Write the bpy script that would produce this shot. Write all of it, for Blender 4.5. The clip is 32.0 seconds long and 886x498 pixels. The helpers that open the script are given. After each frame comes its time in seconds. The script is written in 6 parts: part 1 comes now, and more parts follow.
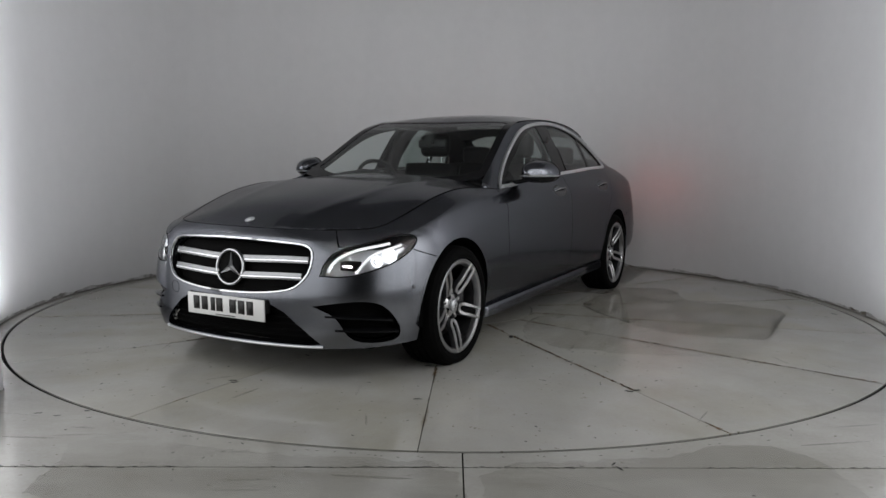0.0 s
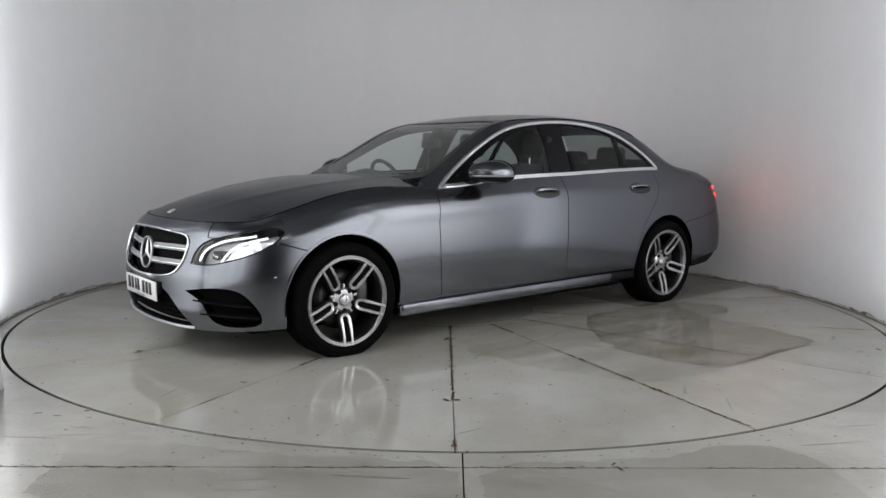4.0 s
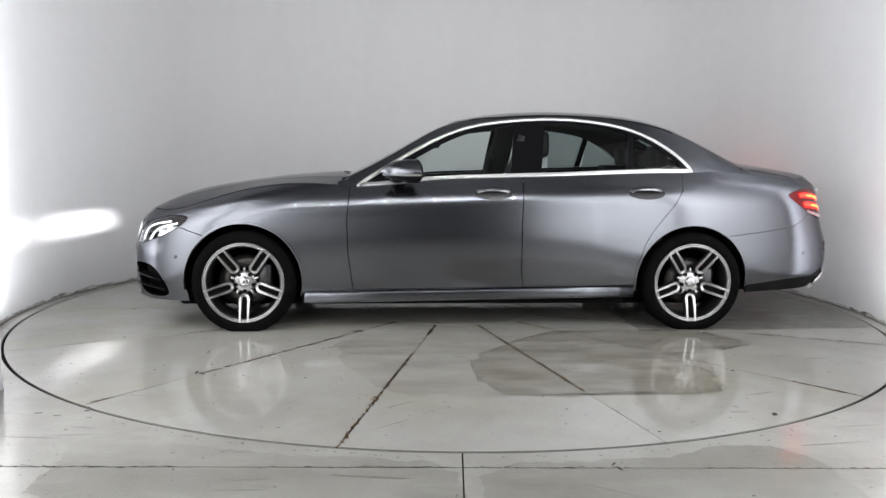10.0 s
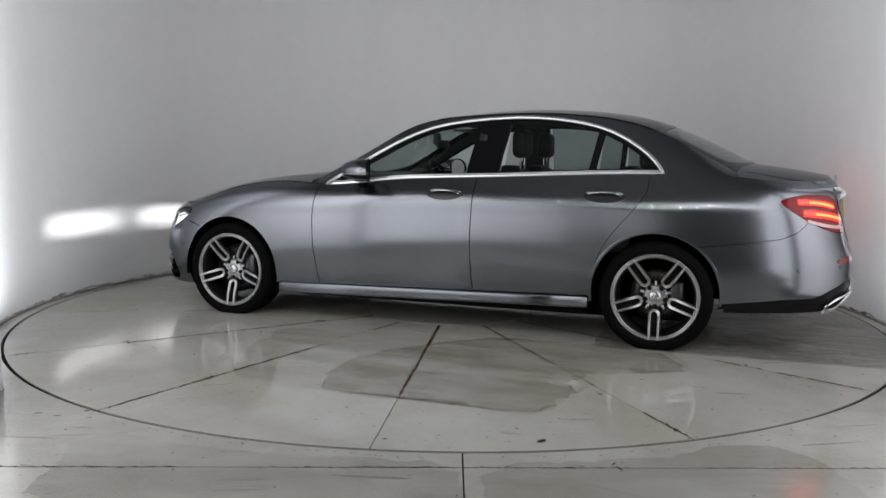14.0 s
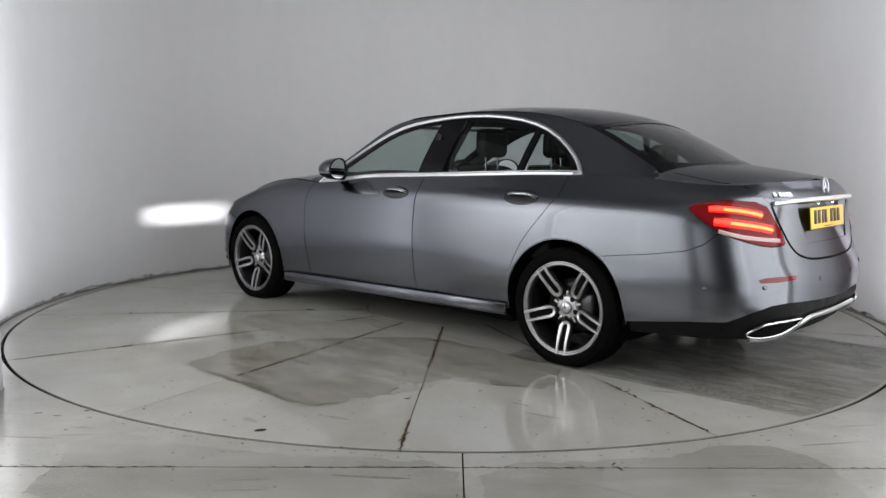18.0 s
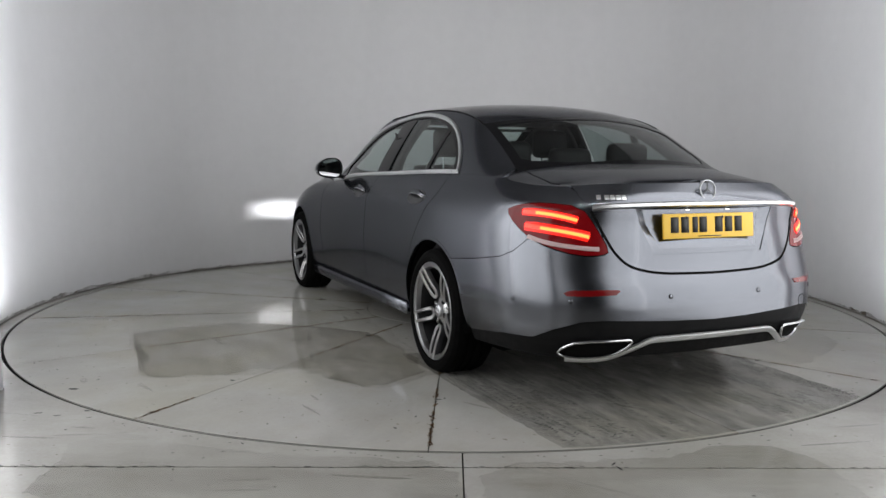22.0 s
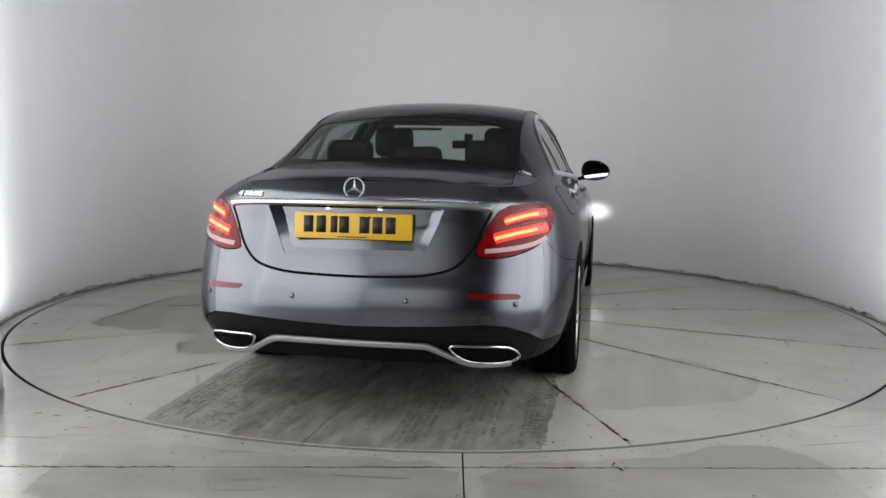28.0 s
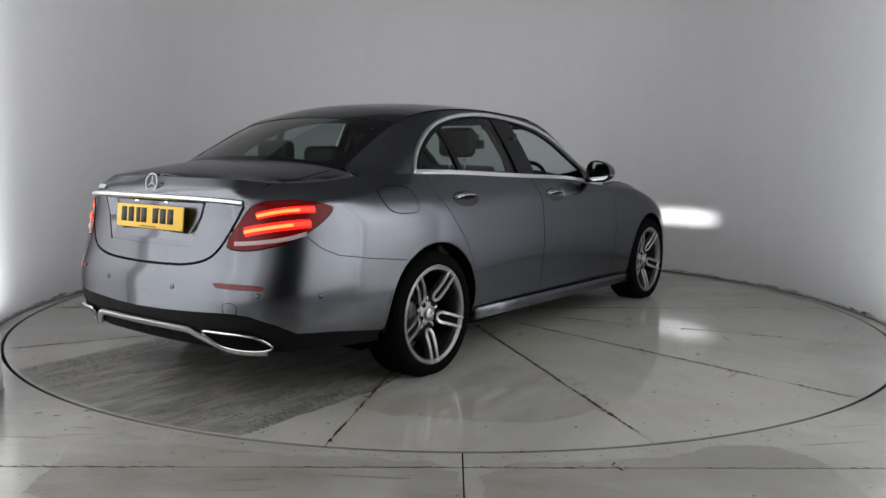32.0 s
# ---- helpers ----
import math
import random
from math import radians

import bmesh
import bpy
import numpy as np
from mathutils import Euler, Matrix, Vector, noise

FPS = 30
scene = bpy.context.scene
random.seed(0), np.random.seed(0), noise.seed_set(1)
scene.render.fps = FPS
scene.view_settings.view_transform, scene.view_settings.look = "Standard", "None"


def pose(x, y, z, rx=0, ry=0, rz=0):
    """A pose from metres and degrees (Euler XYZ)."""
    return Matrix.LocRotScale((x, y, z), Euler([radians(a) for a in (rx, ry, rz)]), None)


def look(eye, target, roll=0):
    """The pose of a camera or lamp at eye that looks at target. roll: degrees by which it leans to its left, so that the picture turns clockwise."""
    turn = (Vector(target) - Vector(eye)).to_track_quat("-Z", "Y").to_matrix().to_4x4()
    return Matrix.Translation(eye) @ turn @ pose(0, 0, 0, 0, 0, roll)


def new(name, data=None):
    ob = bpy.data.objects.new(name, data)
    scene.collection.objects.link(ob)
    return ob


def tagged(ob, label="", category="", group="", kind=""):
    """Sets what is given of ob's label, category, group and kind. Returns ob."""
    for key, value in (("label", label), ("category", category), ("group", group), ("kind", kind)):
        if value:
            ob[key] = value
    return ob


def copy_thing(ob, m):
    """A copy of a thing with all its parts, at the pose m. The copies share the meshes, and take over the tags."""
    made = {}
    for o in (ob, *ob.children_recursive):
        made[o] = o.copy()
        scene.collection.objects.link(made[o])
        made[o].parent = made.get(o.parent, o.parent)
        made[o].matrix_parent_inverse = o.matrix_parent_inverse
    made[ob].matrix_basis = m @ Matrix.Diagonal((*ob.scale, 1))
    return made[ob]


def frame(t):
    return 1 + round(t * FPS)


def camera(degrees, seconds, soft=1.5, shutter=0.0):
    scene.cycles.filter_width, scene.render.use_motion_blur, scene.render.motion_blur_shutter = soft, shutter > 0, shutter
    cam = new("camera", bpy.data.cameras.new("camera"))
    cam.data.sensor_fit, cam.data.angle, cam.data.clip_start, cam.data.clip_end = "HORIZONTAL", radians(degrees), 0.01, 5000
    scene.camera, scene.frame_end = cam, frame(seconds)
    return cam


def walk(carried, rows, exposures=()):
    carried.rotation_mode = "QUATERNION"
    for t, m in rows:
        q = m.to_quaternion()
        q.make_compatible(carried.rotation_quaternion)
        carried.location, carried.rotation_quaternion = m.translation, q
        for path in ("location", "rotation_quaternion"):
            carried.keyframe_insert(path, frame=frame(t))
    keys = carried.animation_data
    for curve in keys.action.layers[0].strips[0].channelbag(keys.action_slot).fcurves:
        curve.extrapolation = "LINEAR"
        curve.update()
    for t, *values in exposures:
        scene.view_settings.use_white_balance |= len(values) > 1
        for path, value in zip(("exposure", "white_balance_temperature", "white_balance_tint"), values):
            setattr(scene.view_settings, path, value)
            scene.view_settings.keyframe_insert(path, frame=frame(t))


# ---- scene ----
# The camera stands still before the turntable.
cam = camera(57.97, 32.0, soft=1.5)
EYE = (0.0, -5.949, 1.140)
STAND = look(EYE, (-0.0543, 0.0105, 0.4443), 0.597)
walk(cam, [(0.0, STAND), (32.0, STAND)], exposures=[(0.0, -0.38), (1.0, 0.02), (2.0, 0.20), (3.0, 0.17), (6.0, -0.32), (7.0, -0.37), (8.0, -0.22), (9.0, 0.22), (10.0, 0.50), (11.0, 0.60), (12.0, 0.49), (13.0, 0.13), (14.0, -0.09), (17.0, 0.16), (19.0, 0.05), (21.0, 0.11), (23.0, -0.08), (24.0, -0.23), (25.0, -0.28), (28.0, 0.20), (29.0, -0.01), (30.0, -0.11), (32.0, -0.25)])

# ---- light ----
world = bpy.data.worlds.new("hall_dark")
scene.world = world
world.use_nodes = True
world.node_tree.nodes["Background"].inputs[0].default_value = (0.05, 0.052, 0.055, 1)
world.node_tree.nodes["Background"].inputs[1].default_value = 0.2


def area_lamp(name, eye, target, wide, high, watts, colour=(1, 1, 1), spread=180, fade=None, foot=0.4):
    """A lit panel; fade: its light rises from nothing to full over this part of its width; foot: how bright it is at its lower edge."""
    lamp = bpy.data.lights.new(name, "AREA")
    lamp.shape, lamp.size, lamp.size_y, lamp.energy, lamp.color = "RECTANGLE", wide, high, watts, colour
    lamp.spread = math.radians(spread)
    if fade:
        lamp.use_nodes = True
        nt = lamp.node_tree
        e = nt.nodes["Emission"]
        g, q, r = nt.nodes.new("ShaderNodeNewGeometry"), nt.nodes.new("ShaderNodeSeparateXYZ"), nt.nodes.new("ShaderNodeMapRange")
        r.interpolation_type = "SMOOTHSTEP"
        r.inputs["From Min"].default_value, r.inputs["From Max"].default_value = fade
        r.inputs["To Min"].default_value, r.inputs["To Max"].default_value = 0.04, 1.0
        nt.links.new(g.outputs["Parametric"], q.inputs[0])
        nt.links.new(q.outputs[0], r.inputs["Value"])
        v, p = nt.nodes.new("ShaderNodeMapRange"), nt.nodes.new("ShaderNodeMath")
        v.interpolation_type, p.operation = "SMOOTHSTEP", "MULTIPLY"
        v.inputs["From Min"].default_value, v.inputs["From Max"].default_value = 0.0, 0.55
        v.inputs["To Min"].default_value, v.inputs["To Max"].default_value = foot, 1.0
        nt.links.new(q.outputs[1], v.inputs["Value"])
        nt.links.new(r.outputs[0], p.inputs[0]), nt.links.new(v.outputs[0], p.inputs[1])
        nt.links.new(p.outputs[0], e.inputs["Strength"])
    ob = new(name, lamp)
    ob.matrix_world = look(eye, target)
    return ob


# the lit ends of the round wall on both sides of the opening, and a strip that grazes the wall
for side in (-1, 1):
    area_lamp("strip_light", (side * 2.868, -0.98, 1.55), (side * (2.868 + 0.38), -0.05, 1.55), 0.05, 2.9, 11, (0.94, 0.955, 1.0), spread=60)
    a = radians(-31)
    at = Vector((side * 2.985 * math.cos(a), -0.06 + 2.985 * math.sin(a), 1.50))
    area_lamp("wall_panel_light", at, (0, -0.06, 1.50), 1.56, 2.9, 34, (0.985, 0.992, 1.0), spread=150, fade=(0.0, 0.8) if side < 0 else (1.0, 0.2))
    area_lamp("side_panel_light", (side * 1.99, -2.83, 1.58), (side * (1.99 - 1.0), -2.83 + 0.22, 1.58), 1.24, 2.7, 27, (0.985, 0.992, 1.0), fade=(1.9, 0.3) if side < 0 else (-0.9, 0.7), foot=0.8)
    area_lamp("entrance_panel_light", (side * 1.77, -4.21, 1.58), (side * (1.77 - 1.0), -4.21 + 0.22, 1.58), 1.64, 2.7, 26, (0.985, 0.992, 1.0), fade=(1.6, 0.6) if side < 0 else (-0.15, 0.7), foot=0.8)
# an added weaker lamp beside the entrance, for the lit hall wall behind the camera
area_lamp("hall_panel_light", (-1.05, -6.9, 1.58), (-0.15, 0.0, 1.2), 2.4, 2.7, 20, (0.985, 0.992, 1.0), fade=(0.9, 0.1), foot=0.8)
# small spot lamps high in the hall, aimed over the car at the round wall
for x, y in ((-1.5, -4.6), (-0.9, -5.3), (-0.3, -4.9), (0.3, -5.3), (0.9, -4.8), (1.5, -5.2)):
    area_lamp("hall_spot", (x, y, 3.7), (x * 0.9, 2.8, 2.0), 0.045, 0.045, 3.1, spread=90)

# ---- materials ----
def material(name, colour, rough=0.5, metal=0.0, coat=0.0, coat_rough=0.03, specular=0.5, emit=None, power=0.0):
    m = bpy.data.materials.new(name)
    m.use_nodes = True
    b = m.node_tree.nodes["Principled BSDF"]
    b.inputs["Base Color"].default_value = (*colour, 1)
    b.inputs["Roughness"].default_value = rough
    b.inputs["Metallic"].default_value = metal
    b.inputs["Coat Weight"].default_value = coat
    b.inputs["Coat Roughness"].default_value = coat_rough
    b.inputs["Specular IOR Level"].default_value = specular
    if emit:
        b.inputs["Emission Color"].default_value = (*emit, 1)
        b.inputs["Emission Strength"].default_value = power
    return m


def node(m, kind, **values):
    n = m.node_tree.nodes.new(kind)
    for key, value in values.items():
        n.inputs[key.replace("_", " ")].default_value = value
    return n


def link(m, a, out, b, socket):
    m.node_tree.links.new(a.outputs[out], b.inputs[socket])


def shader(m):
    return m.node_tree.nodes["Principled BSDF"]


def noise_of(m, scale, detail=4.0, rough=0.55, space="Object", stretch=(1, 1, 1)):
    t = m.node_tree.nodes.new("ShaderNodeTexCoord")
    p = m.node_tree.nodes.new("ShaderNodeMapping")
    p.inputs["Scale"].default_value = stretch
    link(m, t, space, p, "Vector")
    n = node(m, "ShaderNodeTexNoise", Scale=scale, Detail=detail, Roughness=rough)
    link(m, p, "Vector", n, "Vector")
    return n


def ramp_of(m, source, out, stops):
    r = m.node_tree.nodes.new("ShaderNodeValToRGB")
    e = r.color_ramp.elements
    while len(e) < len(stops):
        e.new(0.5)
    for one, (at, c) in zip(e, stops):
        one.position, one.color = at, (*c, 1) if len(c) == 3 else c
    link(m, source, out, r, "Fac")
    return r


def grey(v):
    return (v, v, v)


def grained(name, dark, light, rough, scale=6.0, fine=120.0, bump=0.1, rough_span=0.12, metal=0.0, space="Object", stretch=(1, 1, 1), depth=0.002):
    """Two scales of variation in colour and gloss, with a fine relief."""
    m = material(name, dark, rough, metal)
    big, small = noise_of(m, scale, space=space, stretch=stretch), noise_of(m, fine, 6.0, 0.6, space)
    mix = m.node_tree.nodes.new("ShaderNodeMix")
    mix.data_type = "FLOAT"
    mix.inputs["Factor"].default_value = 0.35
    link(m, big, "Fac", mix, 2), link(m, small, "Fac", mix, 3)
    c = ramp_of(m, mix, 0, [(0.35, dark), (0.65, light)])
    link(m, c, "Color", shader(m), "Base Color")
    r = m.node_tree.nodes.new("ShaderNodeMapRange")
    r.inputs["To Min"].default_value, r.inputs["To Max"].default_value = rough - rough_span, rough + rough_span
    r.inputs["From Min"].default_value, r.inputs["From Max"].default_value = 0.3, 0.7
    link(m, big, "Fac", r, "Value"), link(m, r, "Result", shader(m), "Roughness")
    u = node(m, "ShaderNodeBump", Strength=bump, Distance=depth)
    link(m, small, "Fac", u, "Height"), link(m, u, "Normal", shader(m), "Normal")
    return m


def glass(name, tint):
    """Thin pane: tinted see-through with a gloss that grows at a slant."""
    m = bpy.data.materials.new(name)
    m.use_nodes = True
    nt = m.node_tree
    nt.nodes.remove(nt.nodes["Principled BSDF"])
    t = node(m, "ShaderNodeBsdfTransparent", Color=(*tint, 1))
    g = node(m, "ShaderNodeBsdfGlossy", Color=(1, 1, 1, 1), Roughness=0.01)
    w = node(m, "ShaderNodeLayerWeight", Blend=0.5)
    q = nt.nodes.new("ShaderNodeMath")
    q.operation, q.inputs[1].default_value = "POWER", 5.0
    link(m, w, "Facing", q, 0)
    f = nt.nodes.new("ShaderNodeMath")
    f.operation, f.inputs[1].default_value, f.inputs[2].default_value = "MULTIPLY_ADD", 0.9, 0.042
    link(m, q, 0, f, 0)
    x = nt.nodes.new("ShaderNodeMixShader")
    link(m, f, 0, x, 0), link(m, t, 0, x, 1), link(m, g, 0, x, 2)
    link(m, x, 0, nt.nodes["Material Output"], 0)
    return m


def paint(name, dark, light):
    """Metallic car paint: flakes under a clear coat."""
    m = material(name, dark, 0.24, 1.0, 0.55, 0.02)
    shader(m).inputs["Specular Tint"].default_value = (0.22, 0.22, 0.23, 1)
    flake = noise_of(m, 900.0, 2.0, 0.5)
    c = ramp_of(m, flake, "Fac", [(0.3, dark), (0.75, light)])
    link(m, c, "Color", shader(m), "Base Color")
    dust = noise_of(m, 3.0, 5.0, 0.6)
    r = m.node_tree.nodes.new("ShaderNodeMapRange")
    r.inputs["To Min"].default_value, r.inputs["To Max"].default_value = 0.015, 0.05
    link(m, dust, "Fac", r, "Value"), link(m, r, "Result", shader(m), "Coat Roughness")
    return m


PAINT = paint("grey_metallic_paint", (0.145, 0.152, 0.173), (0.216, 0.225, 0.249))
BLACK_GLOSS = material("gloss_black_plastic", (0.006, 0.006, 0.007), 0.12)
shader(BLACK_GLOSS).inputs["Specular IOR Level"].default_value = 0.15
BLACK_MATT = grained("black_plastic", (0.006, 0.006, 0.0065), (0.011, 0.011, 0.0115), 0.55, 20, 300, 0.2)
shader(BLACK_MATT).inputs["Specular IOR Level"].default_value = 0.10
CHROME = material("chrome", (0.82, 0.83, 0.85), 0.07, 1.0)
SATIN = material("satin_aluminium", (0.62, 0.63, 0.65), 0.28, 1.0)
RUBBER = grained("tyre_rubber", (0.003, 0.003, 0.003), (0.006, 0.006, 0.006), 0.8, 12, 200, 0.3)
shader(RUBBER).inputs["Specular IOR Level"].default_value = 0.03
TRIM = material("bright_trim", (0.84, 0.85, 0.86), 0.32, 1.0)
ALLOY_DARK = material("dark_grey_alloy", (0.06, 0.06, 0.064), 0.35, 0.7, 0.4)
ALLOY_CUT = material("machined_alloy", (0.56, 0.555, 0.56), 0.28, 1.0)
ALLOY_RIM = material("alloy_rim_lip", (0.34, 0.34, 0.345), 0.28, 1.0)
BARREL = material("dark_wheel_paint", (0.018, 0.018, 0.019), 0.4, 0.5)
STEEL = grained("brake_steel", (0.045, 0.042, 0.040), (0.085, 0.08, 0.077), 0.4, 30, 200, 0.1, metal=0.9)
LINER = material("dark_cavity", (0.004, 0.004, 0.004), 0.9, specular=0.1)
SIDE_GLASS = glass("side_glass", (0.66, 0.74, 0.72))
REAR_GLASS = glass("rear_glass", (0.52, 0.58, 0.57))
SCREEN_GLASS = glass("windscreen_glass", (0.70, 0.77, 0.75))
LENS = glass("clear_lens", (0.95, 0.95, 0.96))
LEATHER = grained("black_leather", (0.007, 0.007, 0.007), (0.013, 0.013, 0.013), 0.5, 18, 160, 0.4)
RED_GLOW = material("red_led", (0.5, 0.02, 0.01), 0.3, emit=(1.0, 0.008, 0.005), power=1.1)
RED_MID = material("red_led_middle", (0.5, 0.03, 0.02), 0.3, emit=(1.0, 0.010, 0.005), power=8.5)
RED_CORE = material("red_led_core", (0.5, 0.05, 0.02), 0.3, emit=(1.0, 0.11, 0.022), power=6.0)
RED_BODY = material("red_lamp_plastic", (0.17, 0.004, 0.006), 0.12, coat=0.12, specular=0.22)
WHITE_GLOW = material("white_led", (0.8, 0.8, 0.8), 0.3, emit=(0.93, 0.96, 1.0), power=0.95)
BEAM = material("headlamp_source", (0.8, 0.8, 0.8), 0.3, emit=(0.97, 0.98, 1.0), power=34000.0)
BULB = material("lamp_element", (0.8, 0.8, 0.8), 0.3, emit=(0.95, 0.97, 1.0), power=9.0)
TAIL_CLEAR = material("clear_ribbed_strip", (0.58, 0.42, 0.42), 0.3, 0.2, 0.2)
RIB_CLEAR = material("clear_rib", (0.62, 0.50, 0.50), 0.25, 0.2)
RED_RIB = material("red_reflector", (0.16, 0.005, 0.006), 0.15, coat=0.3)
MIRROR = material("mirror_silver", (0.9, 0.9, 0.9), 0.01, 1.0)
PLATE_WHITE = material("white_plate", (0.75, 0.75, 0.74), 0.35, coat=0.3)
PLATE_YELLOW = material("yellow_plate", (0.80, 0.48, 0.02), 0.35, coat=0.3)
PLATE_BLACK = material("plate_print", (0.01, 0.01, 0.01), 0.5)
PLATE_GLOW = material("plate_lamp_glow", (0.8, 0.8, 0.8), 0.3, emit=(1.0, 0.97, 0.9), power=2.5)
shader(LEATHER).inputs["Specular IOR Level"].default_value = 0.2

# ---- geometry helpers ----
def mesh_ob(name, bm, mat, parent=None, label="", smooth=True):
    me = bpy.data.meshes.new(name)
    bm.to_mesh(me)
    bm.free()
    if smooth:
        me.shade_smooth()
    for one in (mat if isinstance(mat, (list, tuple)) else [mat]):
        me.materials.append(one)
    ob = new(name, me)
    if parent:
        ob.parent = parent
    if label:
        tagged(ob, label)
    return ob


def part(name, bm, mat, parent, label=""):
    """One mesh under a thing or under a part."""
    return mesh_ob(name, bm, mat, parent, label)


def crisp(ob, angle=35):
    """Smooth shading that keeps hard edges."""
    bm = bmesh.new()
    bm.from_mesh(ob.data)
    for e in bm.edges:
        if len(e.link_faces) == 2 and e.calc_face_angle(0) > radians(angle):
            e.smooth = False
    bm.to_mesh(ob.data)
    bm.free()
    return ob


def box_bm(sx, sy, sz, at=(0, 0, 0), bevel=0.0, seg=2, bm=None):
    one = bmesh.new()
    bmesh.ops.create_cube(one, size=1.0)
    bmesh.ops.scale(one, vec=(sx, sy, sz), verts=one.verts)
    if bevel:
        bmesh.ops.bevel(one, geom=one.edges[:], offset=bevel, segments=seg, affect="EDGES", profile=0.5)
    bmesh.ops.translate(one, vec=at, verts=one.verts)
    if bm is None:
        return one
    me = bpy.data.meshes.new("tmp")
    one.to_mesh(me), one.free()
    bm.from_mesh(me)
    bpy.data.meshes.remove(me)
    return bm


def lathe(profile, steps=64, axis="Y", closed=False):
    """Turns (radius, along) pairs round an axis."""
    bm = bmesh.new()
    rings = []
    for k in range(steps):
        a = 2 * math.pi * k / steps
        ring = []
        for r, h in profile:
            p = (r * math.cos(a), h, r * math.sin(a)) if axis == "Y" else (r * math.cos(a), r * math.sin(a), h)
            ring.append(bm.verts.new(p))
        rings.append(ring)
    n = len(profile)
    for k in range(steps):
        a, b = rings[k], rings[(k + 1) % steps]
        for i in range(n if closed else n - 1):
            j = (i + 1) % n
            bm.faces.new((a[i], a[j], b[j], b[i]))
    bmesh.ops.remove_doubles(bm, verts=bm.verts, dist=1e-6)
    bmesh.ops.recalc_face_normals(bm, faces=bm.faces)
    return bm


def sweep(points, section, up=(0, 0, 1), closed=False, caps=True, ups=None):
    """Carries a closed 2D section (side, up) along a line of points."""
    bm = bmesh.new()
    pts = [Vector(p) for p in points]
    rings, n = [], len(pts)
    for i, p in enumerate(pts):
        a = pts[i - 1] if i or closed else p
        b = pts[(i + 1) % n] if i < n - 1 or closed else p
        t = (b - a).normalized()
        w = Vector(ups[i]) if ups is not None else Vector(up)
        side = t.cross(w).normalized()
        top = side.cross(t)
        rings.append([bm.verts.new(p + side * u + top * v) for u, v in section])
    m = len(section)
    for i in range(n if closed else n - 1):
        a, b = rings[i], rings[(i + 1) % n]
        for k in range(m):
            bm.faces.new((a[k], a[(k + 1) % m], b[(k + 1) % m], b[k]))
    if caps and not closed:
        bm.faces.new(rings[0][::-1]), bm.faces.new(rings[-1])
    bmesh.ops.recalc_face_normals(bm, faces=bm.faces)
    return bm


def rounded(w, h, r=0.3, n=10):
    """A superellipse section, w by h."""
    out = []
    for k in range(n):
        a = 2 * math.pi * (k + 0.5) / n
        c, s = math.cos(a), math.sin(a)
        out.append((w / 2 * math.copysign(abs(c) ** (2 * r), c), h / 2 * math.copysign(abs(s) ** (2 * r), s)))
    return out


class Spline:
    """Natural cubic through (t, value...) rows."""

    def __init__(self, t, y):
        order = np.argsort(t)
        self.t, self.y = np.asarray(t, float)[order], np.asarray(y, float).reshape(len(t), -1)[order]
        n = len(self.t)
        h = np.diff(self.t)
        a = np.eye(n)
        rhs = np.zeros_like(self.y)
        for i in range(1, n - 1):
            a[i, i - 1:i + 2] = h[i - 1], 2 * (h[i - 1] + h[i]), h[i]
            rhs[i] = 6 * ((self.y[i + 1] - self.y[i]) / h[i] - (self.y[i] - self.y[i - 1]) / h[i - 1])
        self.m = np.linalg.solve(a, rhs)

    def __call__(self, x):
        x = np.atleast_1d(np.asarray(x, float))
        i = np.clip(np.searchsorted(self.t, x) - 1, 0, len(self.t) - 2)
        h = (self.t[i + 1] - self.t[i])[:, None]
        a, b = (self.t[i + 1] - x)[:, None], (x - self.t[i])[:, None]
        ma, mb = self.m[i], self.m[i + 1]
        v = ma * a**3 / (6 * h) + mb * b**3 / (6 * h) + (self.y[i] / h - ma * h / 6) * a + (self.y[i + 1] / h - mb * h / 6) * b
        lo, hi = x < self.t[0], x > self.t[-1]
        if lo.any() or hi.any():
            d0 = (self.y[1] - self.y[0]) / (self.t[1] - self.t[0]) - self.m[1] * (self.t[1] - self.t[0]) / 6
            d1 = (self.y[-1] - self.y[-2]) / (self.t[-1] - self.t[-2]) + self.m[-2] * (self.t[-1] - self.t[-2]) / 6
            v[lo] = self.y[0] + d0 * (x[lo] - self.t[0])[:, None]
            v[hi] = self.y[-1] + d1 * (x[hi] - self.t[-1])[:, None]
        return v[:, 0] if v.shape[1] == 1 else v


def monotone(t, rows):
    """Smooth values at rows of t that never overshoot (rows: n x k)."""
    t, y = np.asarray(t, float), np.asarray(rows, float)
    h = np.diff(t)[:, None] if y.ndim > 1 else np.diff(t)
    d = np.diff(y, axis=0) / h
    m = np.zeros_like(y)
    m[0], m[-1] = d[0], d[-1]
    same = d[:-1] * d[1:] > 0
    m[1:-1] = np.where(same, 2 * d[:-1] * d[1:] / np.where(same, d[:-1] + d[1:], 1), 0)

    def at(x):
        x = np.atleast_1d(np.asarray(x, float))
        i = np.clip(np.searchsorted(t, x) - 1, 0, len(t) - 2)
        w = t[i + 1] - t[i]
        u = np.clip((x - t[i]) / w, 0, 1)
        if y.ndim > 1:
            u, w = u[:, None], w[:, None]
        return y[i] * (2 * u**3 - 3 * u**2 + 1) + m[i] * w * (u**3 - 2 * u**2 + u) + y[i + 1] * (3 * u**2 - 2 * u**3) + m[i + 1] * w * (u**3 - u**2)
    return at


